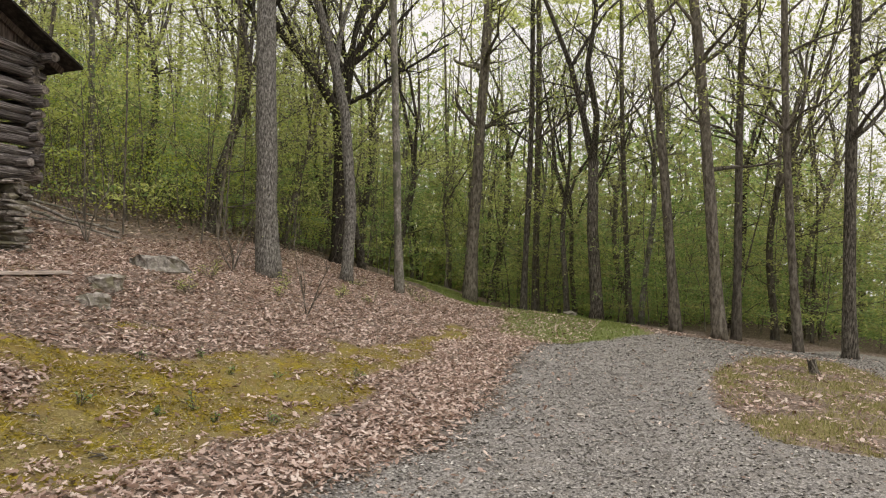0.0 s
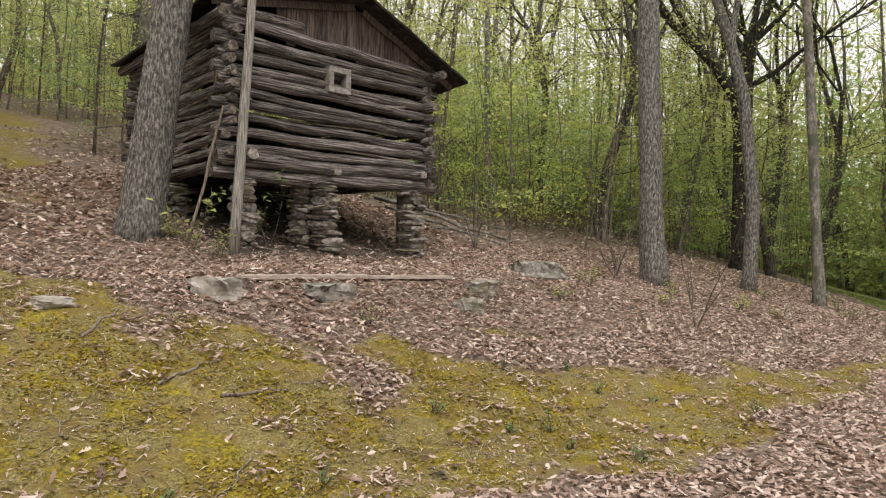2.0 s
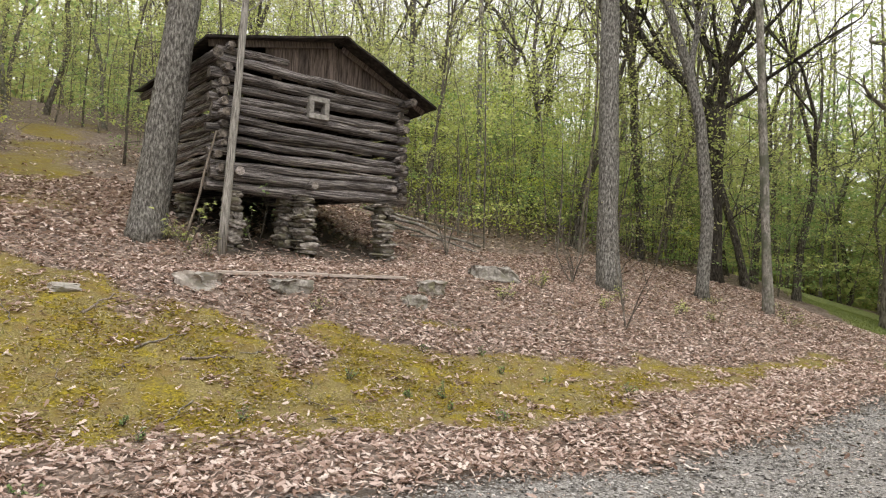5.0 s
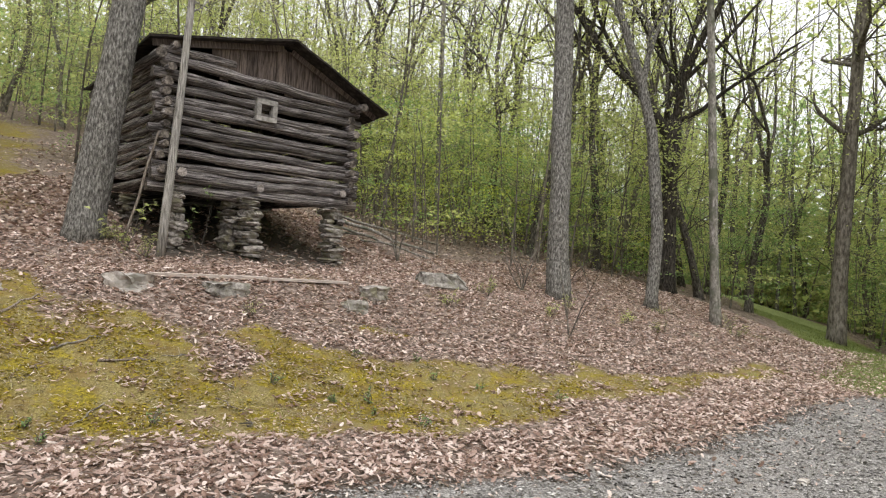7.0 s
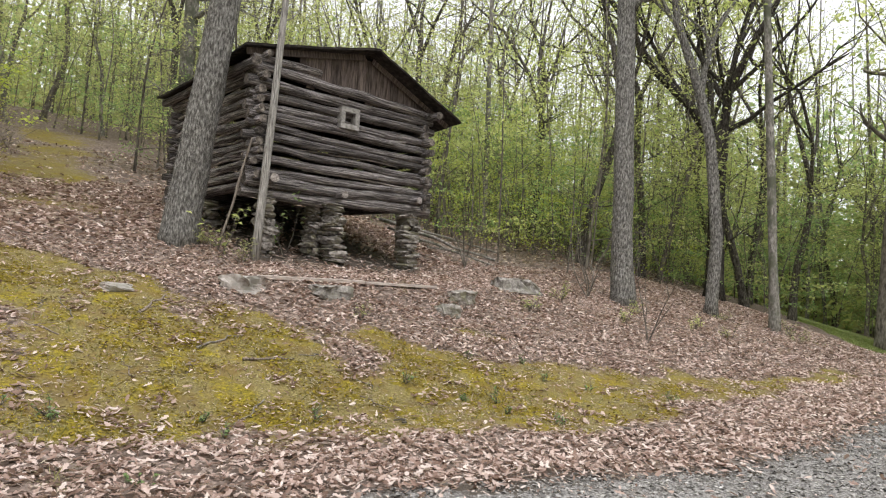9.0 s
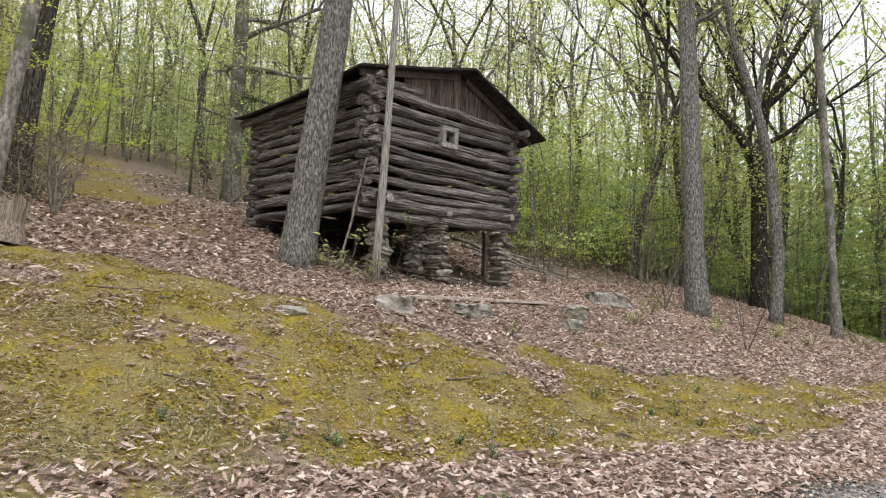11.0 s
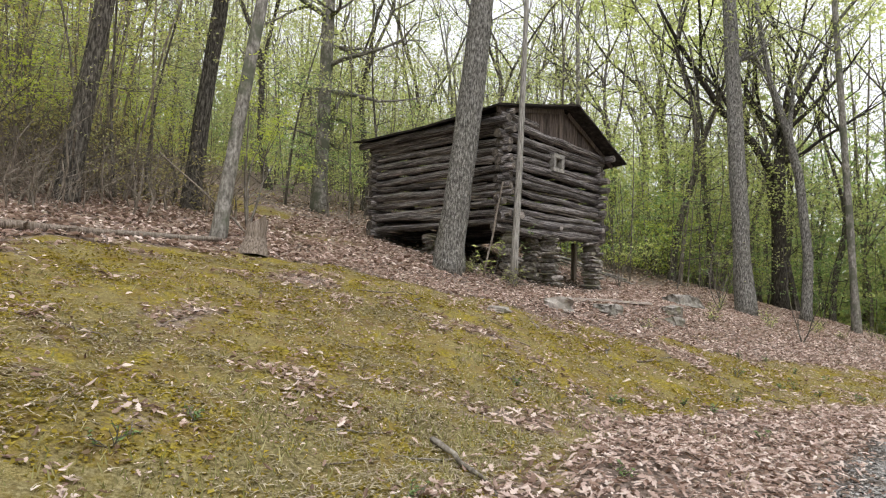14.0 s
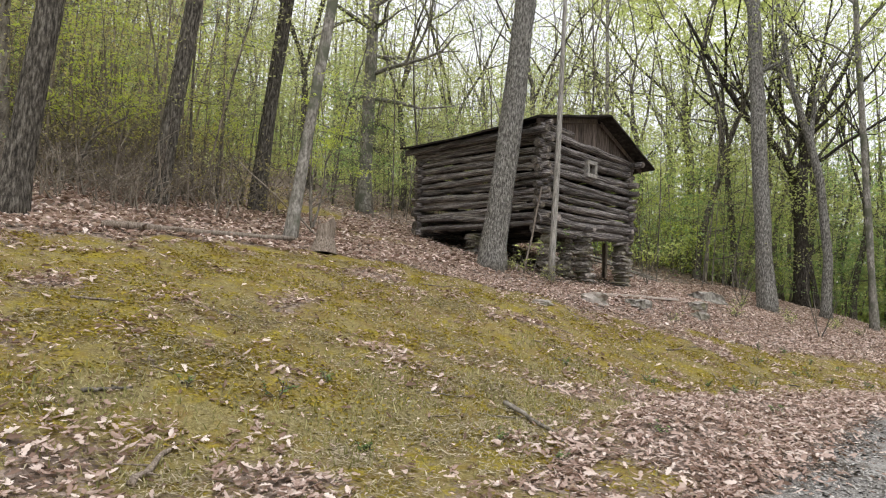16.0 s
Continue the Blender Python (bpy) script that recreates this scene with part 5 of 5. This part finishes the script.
rock("white_stone", 4.1, -9.75, (0.15, 0.10, 0.06), 10, 9, "small white stone on the gravel", 0.0, STONE_PALE)


def lying(name, a, b, r0, r1, label, category, material, seed, forks=0, sides=8, lift=0.5, wob=0.06):
    """A stick or log lying between two places of the plan."""
    rng = random.Random(seed)
    A = Vector((*a, gz(*a) + r0 * lift)) if len(a) == 2 else Vector(a)
    B = Vector((*b, gz(*b) + r1 * lift)) if len(b) == 2 else Vector(b)
    tb = Tubes()
    pts = [A.lerp(B, i / 7) + Vector((rng.gauss(0, wob), rng.gauss(0, wob), 0)) * (0 < i < 7) for i in range(8)]
    if len(a) == 2:
        for p in pts:
            p.z = max(p.z, gz(p.x, p.y) + r1 * lift)
    tb.add([p - A for p in pts], [r0 + (r1 - r0) * i / 7 for i in range(8)], sides, 0.3)
    for k in range(forks):
        q = pts[rng.randint(2, 6)] - A
        w = rng.uniform(0, 6.28)
        tb.add([q, q + Vector((math.cos(w), math.sin(w), 0.12)) * rng.uniform(0.15, 0.4)], [r1 * 0.7, r1 * 0.2], 5, 0, False)
    ob = new(name, tb.mesh(name, material))
    ob.location = A
    return tagged(ob, label, category)


def plank(a, b, width, thick, label, seed):
    A, B = Vector((*a, gz(*a) + thick * 0.5 + 0.02)), Vector((*b, gz(*b) + thick * 0.5 + 0.02))
    ob = new("plank", box_mesh("plank", (B - A).length, width, thick, PLANK, 0.006, 0.012, seed))
    d = B - A
    ob.matrix_world = Matrix.Translation((A + B) / 2) @ d.to_track_quat("X", "Z").to_matrix().to_4x4()
    return tagged(ob, label, "plank")


plank((-0.55, -1.9), (1.35, -1.98), 0.13, 0.06, "pale weathered plank lying in the leaves", 1)
plank((1.36, -1.98), (3.0, -1.95), 0.12, 0.05, "pale weathered plank lying in the leaves", 2)

lying("leaning_stick", (-0.45, 0.15, gz(-0.45, 0.15)), (0.02, 0.05, 2.15), 0.028, 0.02, "thin grey stick leaning on the cabin wall", "stick", GREYWOOD, 4, 0, 7, 0.5, 0.012)
lying("fallen_log", (-9.6, 1.0), (-7.5, 1.35), 0.075, 0.055, "long decaying log on the leafy bank", "log", STUMPWOOD, 5, 2, 10, 0.9, 0.08)
lying("fallen_log", (-7.7, 1.3), (-5.7, 1.85), 0.055, 0.05, "split grey log end to end with another", "log", GREYWOOD, 6, 0, 8, 1.3)
lying("branch", (-11.0, 0.6), (-9.8, 0.9), 0.03, 0.02, "grey arched branch on the bank", "branch", GREYWOOD, 7, 2, 6, 1.2)
for i, (a, b, r) in enumerate((((5.2, 3.3), (7.6, 1.2), 0.05), ((5.0, 2.6), (7.0, 0.6), 0.035), ((5.6, 3.9), (8.6, 2.2), 0.04), ((4.9, 2.0), (6.4, 2.6), 0.03), ((5.4, 1.4), (6.9, 1.9), 0.025))):
    lying("fallen_pole", (a[0], a[1], gz(*a) + 0.45 - 0.05 * i), (b[0], b[1], gz(*b) + 0.05), r, r * 0.6, "dead grey pole fallen beside the cabin", "branch", BARK_SMOOTH, 20 + i, 3, 6)
for i, (a, b, r) in enumerate((
        ((-7.33, -5.25), (-7.75, -6.4), 0.03), ((-7.2, -6.2), (-6.5, -6.4), 0.02), ((-11.4, -5.7), (-10.96, -5.3), 0.03), ((-11.35, -4.48), (-10.97, -4.45), 0.02),
        ((-10.9, -2.4), (-10.4, -2.5), 0.018), ((-2.6, -2.9), (-2.1, -2.3), 0.022), ((-2.2, -3.9), (-1.5, -3.6), 0.018), ((-1.75, -4.2), (-1.12, -4.3), 0.02),
        ((5.9, -4.6), (6.5, -5.0), 0.03), ((10.6, -4.2), (11.2, -4.5), 0.035), ((-4.2, -3.0), (-3.6, -3.5), 0.016), ((-8.6, -2.6), (-8.2, -2.2), 0.018),
        ((2.2, -6.8), (2.5, -7.3), 0.014), ((-5.0, -1.2), (-4.2, -1.5), 0.016), ((0.2, 0.3), (1.5, -0.2), 0.02), ((1.9, 0.8), (3.1, 0.4), 0.03))):
    lying("stick", a, b, r, r * 0.5, "short weathered stick lying on the ground", "stick", STUMPWOOD if i % 3 else BARK_THIN, 40 + i, i % 3, 6, 0.7, 0.03)


def stump(name, x, y, r, h, label, seed, material):
    bm = bmesh.new()
    sides = 14
    rng = random.Random(seed)
    rings = []
    for i in range(7):
        u = i / 6
        ring = []
        for k in range(sides):
            w = 2 * math.pi * k / sides
            rr = r * (1.35 - 0.5 * min(u * 2, 1) + 0.15 * noise.noise(Vector((math.cos(w) * 2, math.sin(w) * 2, seed))))
            z = h * u * (1 + (0.28 * noise.noise(Vector((math.cos(w) * 1.6, math.sin(w) * 1.6, seed + 5))) if i > 3 else 0))
            ring.append(bm.verts.new((rr * math.cos(w) + u * 0.05, rr * math.sin(w), z)))
        rings.append(ring)
    for a, b in zip(rings, rings[1:]):
        for k in range(sides):
            bm.faces.new((a[k], a[(k + 1) % sides], b[(k + 1) % sides], b[k]))
    inner = [bm.verts.new((v.co.x * 0.6, v.co.y * 0.6, v.co.z - h * 0.14)) for v in rings[-1]]
    for k in range(sides):
        bm.faces.new((rings[-1][k], rings[-1][(k + 1) % sides], inner[(k + 1) % sides], inner[k]))
    bm.faces.new(inner)
    ob = new(name, bm_mesh(name, bm, material))
    ob.matrix_world = pose(x, y, gz(x, y) - 0.06, -4, 9, 20)
    return tagged(ob, label, "stump")


stump("tree_stump", -5.45, 1.15, 0.21, 0.68, "weathered brown tree stump with a split top", 3, STUMPWOOD)
stump("small_stump", 10.4, -14.1, 0.10, 0.36, "small dark broken stump beside the drive", 8, BARK_DARK)


# small plants
def shrub(name, x, y, h, n, label, seed, leaf, size, spread, stems_n=4):
    rng, nrr = random.Random(seed), np.random.default_rng(seed)
    ob = thing(name, label, "shrub", Matrix.Translation((x, y, gz(x, y) - 0.02)))
    tips = []
    for k in range(stems_n):
        w, tb = rng.uniform(0, 6.28), Tubes()
        grow(tb, (0, 0, 0), (math.cos(w) * spread, math.sin(w) * spread, 1), h * rng.uniform(0.7, 1.0), 0.012 * max(h, 0.6), 1, rng, tips, 4, 0.3)
        part("stem", tb.mesh("stem", BARK_THIN), ob)
    if n:
        t = np.array([tuple(q) for q in tips])
        if n > 400:
            t, n = t[t[:, 2] > 0.55 * h], n * 3
            c = t[nrr.integers(0, len(t), 40)]
            p = c[nrr.integers(0, 40, n)] + nrr.normal(size=(n, 3)) * np.array([0.16, 0.16, 0.05])
            part("foliage", tri_leaves("foliage", p, 0.075, nrr, leaf, 0.5), ob)
            return ob
        p = t[nrr.integers(0, len(t), n)] + nrr.normal(size=(n, 3)) * 0.06 * h
        part("foliage", quads_mesh("foliage", leaf_quads(p, size, nrr, 0.5), leaf), ob)
    return ob


shrub("shrub", -0.45, -0.1, 0.75, 34, "small leafy shrub under the cabin corner", 1, LEAF_YOUNG, 0.13, 0.5, 3)
shrub("shrub", 0.95, 0.35, 0.9, 40, "thin shrub growing in the dark under the cabin", 2, LEAF_GREEN, 0.10, 0.6, 3)
shrub("shrub", -0.5, 0.25, 0.45, 160, "low green weeds at the foot of the oak", 3, LEAF_OLIVE, 0.07, 0.9, 6)
shrub("shrub", -0.2, -0.5, 0.4, 120, "low green weeds beside the pole", 4, LEAF_OLIVE, 0.06, 0.9, 6)
shrub("shrub", 6.6, -2.0, 0.35, 120, "low pale green weeds beside a rock", 5, LEAF_YOUNG, 0.05, 0.9, 6)
shrub("shrub", 9.4, -3.6, 0.35, 110, "low pale green weeds in the leaves", 6, LEAF_YOUNG, 0.05, 0.9, 6)
shrub("shrub", 13.2, -4.25, 0.5, 100, "brown twiggy weeds at the foot of a tree", 7, LEAF_OLIVE, 0.05, 0.8, 7)
shrub("shrub", 0.6, -3.1, 0.3, 40, "low dead tuft in the leaf litter", 8, LEAF_OLIVE, 0.05, 0.9, 7)
for k, (x, y) in enumerate(((11.6, -3.2), (8.7, -2.6), (10.0, -4.2), (7.5, -3.1), (12.6, -4.6), (5.0, -2.6))):
    shrub("shrub", x, y, 0.3, 90, "low pale green weeds among fallen leaves", 60 + k, LEAF_YOUNG if k % 2 else LEAF_OLIVE, 0.05, 1.0, 6)
shrub("bare_sapling", 7.0, -4.0, 1.9, 0, "thin bare brown sapling in the leaf litter", 9, LEAF_OLIVE, 0.05, 0.1, 2)
shrub("bare_sapling", 8.3, -1.4, 1.8, 20, "bare twiggy shrub beside the oak", 10, LEAF_OLIVE, 0.06, 0.5, 5)
shrub("bare_sapling", 9.8, -1.5, 1.6, 20, "bare twiggy shrub beside the oak", 11, LEAF_OLIVE, 0.06, 0.4, 4)
shrub("bare_sapling", 5.9, 0.5, 2.0, 10, "thin bare sapling beside the cabin", 12, LEAF_OLIVE, 0.06, 0.2, 3)
shrub("young_maple", -4.4, 3.2, 2.7, 420, "young maple with bright yellow-green leaves", 13, LEAF_BRIGHT, 0.13, 0.35, 3)
shrub("young_maple", -4.6, 6.3, 2.4, 420, "young maple with bright yellow-green leaves", 14, LEAF_BRIGHT, 0.13, 0.35, 3)
shrub("young_maple", -9.0, 5.2, 3.0, 420, "young maple with bright yellow-green leaves", 15, LEAF_BRIGHT, 0.13, 0.35, 3)
hr = random.Random(77)
for i in range(26):
    x, y = hr.uniform(-11, 4), hr.uniform(-6.8, -4.4)
    shrub("herb", x, y, hr.uniform(0.10, 0.2), 26, "small low green herb in the moss", 300 + i, HERB, 0.045, 0.9, 3)

for i in range(44):
    x, y, w, ln = hr.uniform(-13, 3), hr.uniform(-6.6, 0.6), hr.uniform(0, 6.28), hr.uniform(0.25, 0.75)
    if x > -3 and y > -1.8:
        continue
    lying("twig", (x, y), (x + math.cos(w) * ln, y + math.sin(w) * ln), hr.uniform(0.007, 0.014), 0.004, "thin crooked dead twig on the moss", "twig", BARK_THIN if i % 2 else STUMPWOOD, 400 + i, i % 3, 5, 1.6, 0.03)
lying("dead_branch", (-4.75, 2.1, gz(-4.75, 2.1)), (-6.25, 3.3, 2.1), 0.024, 0.012, "long pale dead branch leaning on a slender tree", "branch", GREYWOOD, 31, 3, 6, 0.5, 0.03)
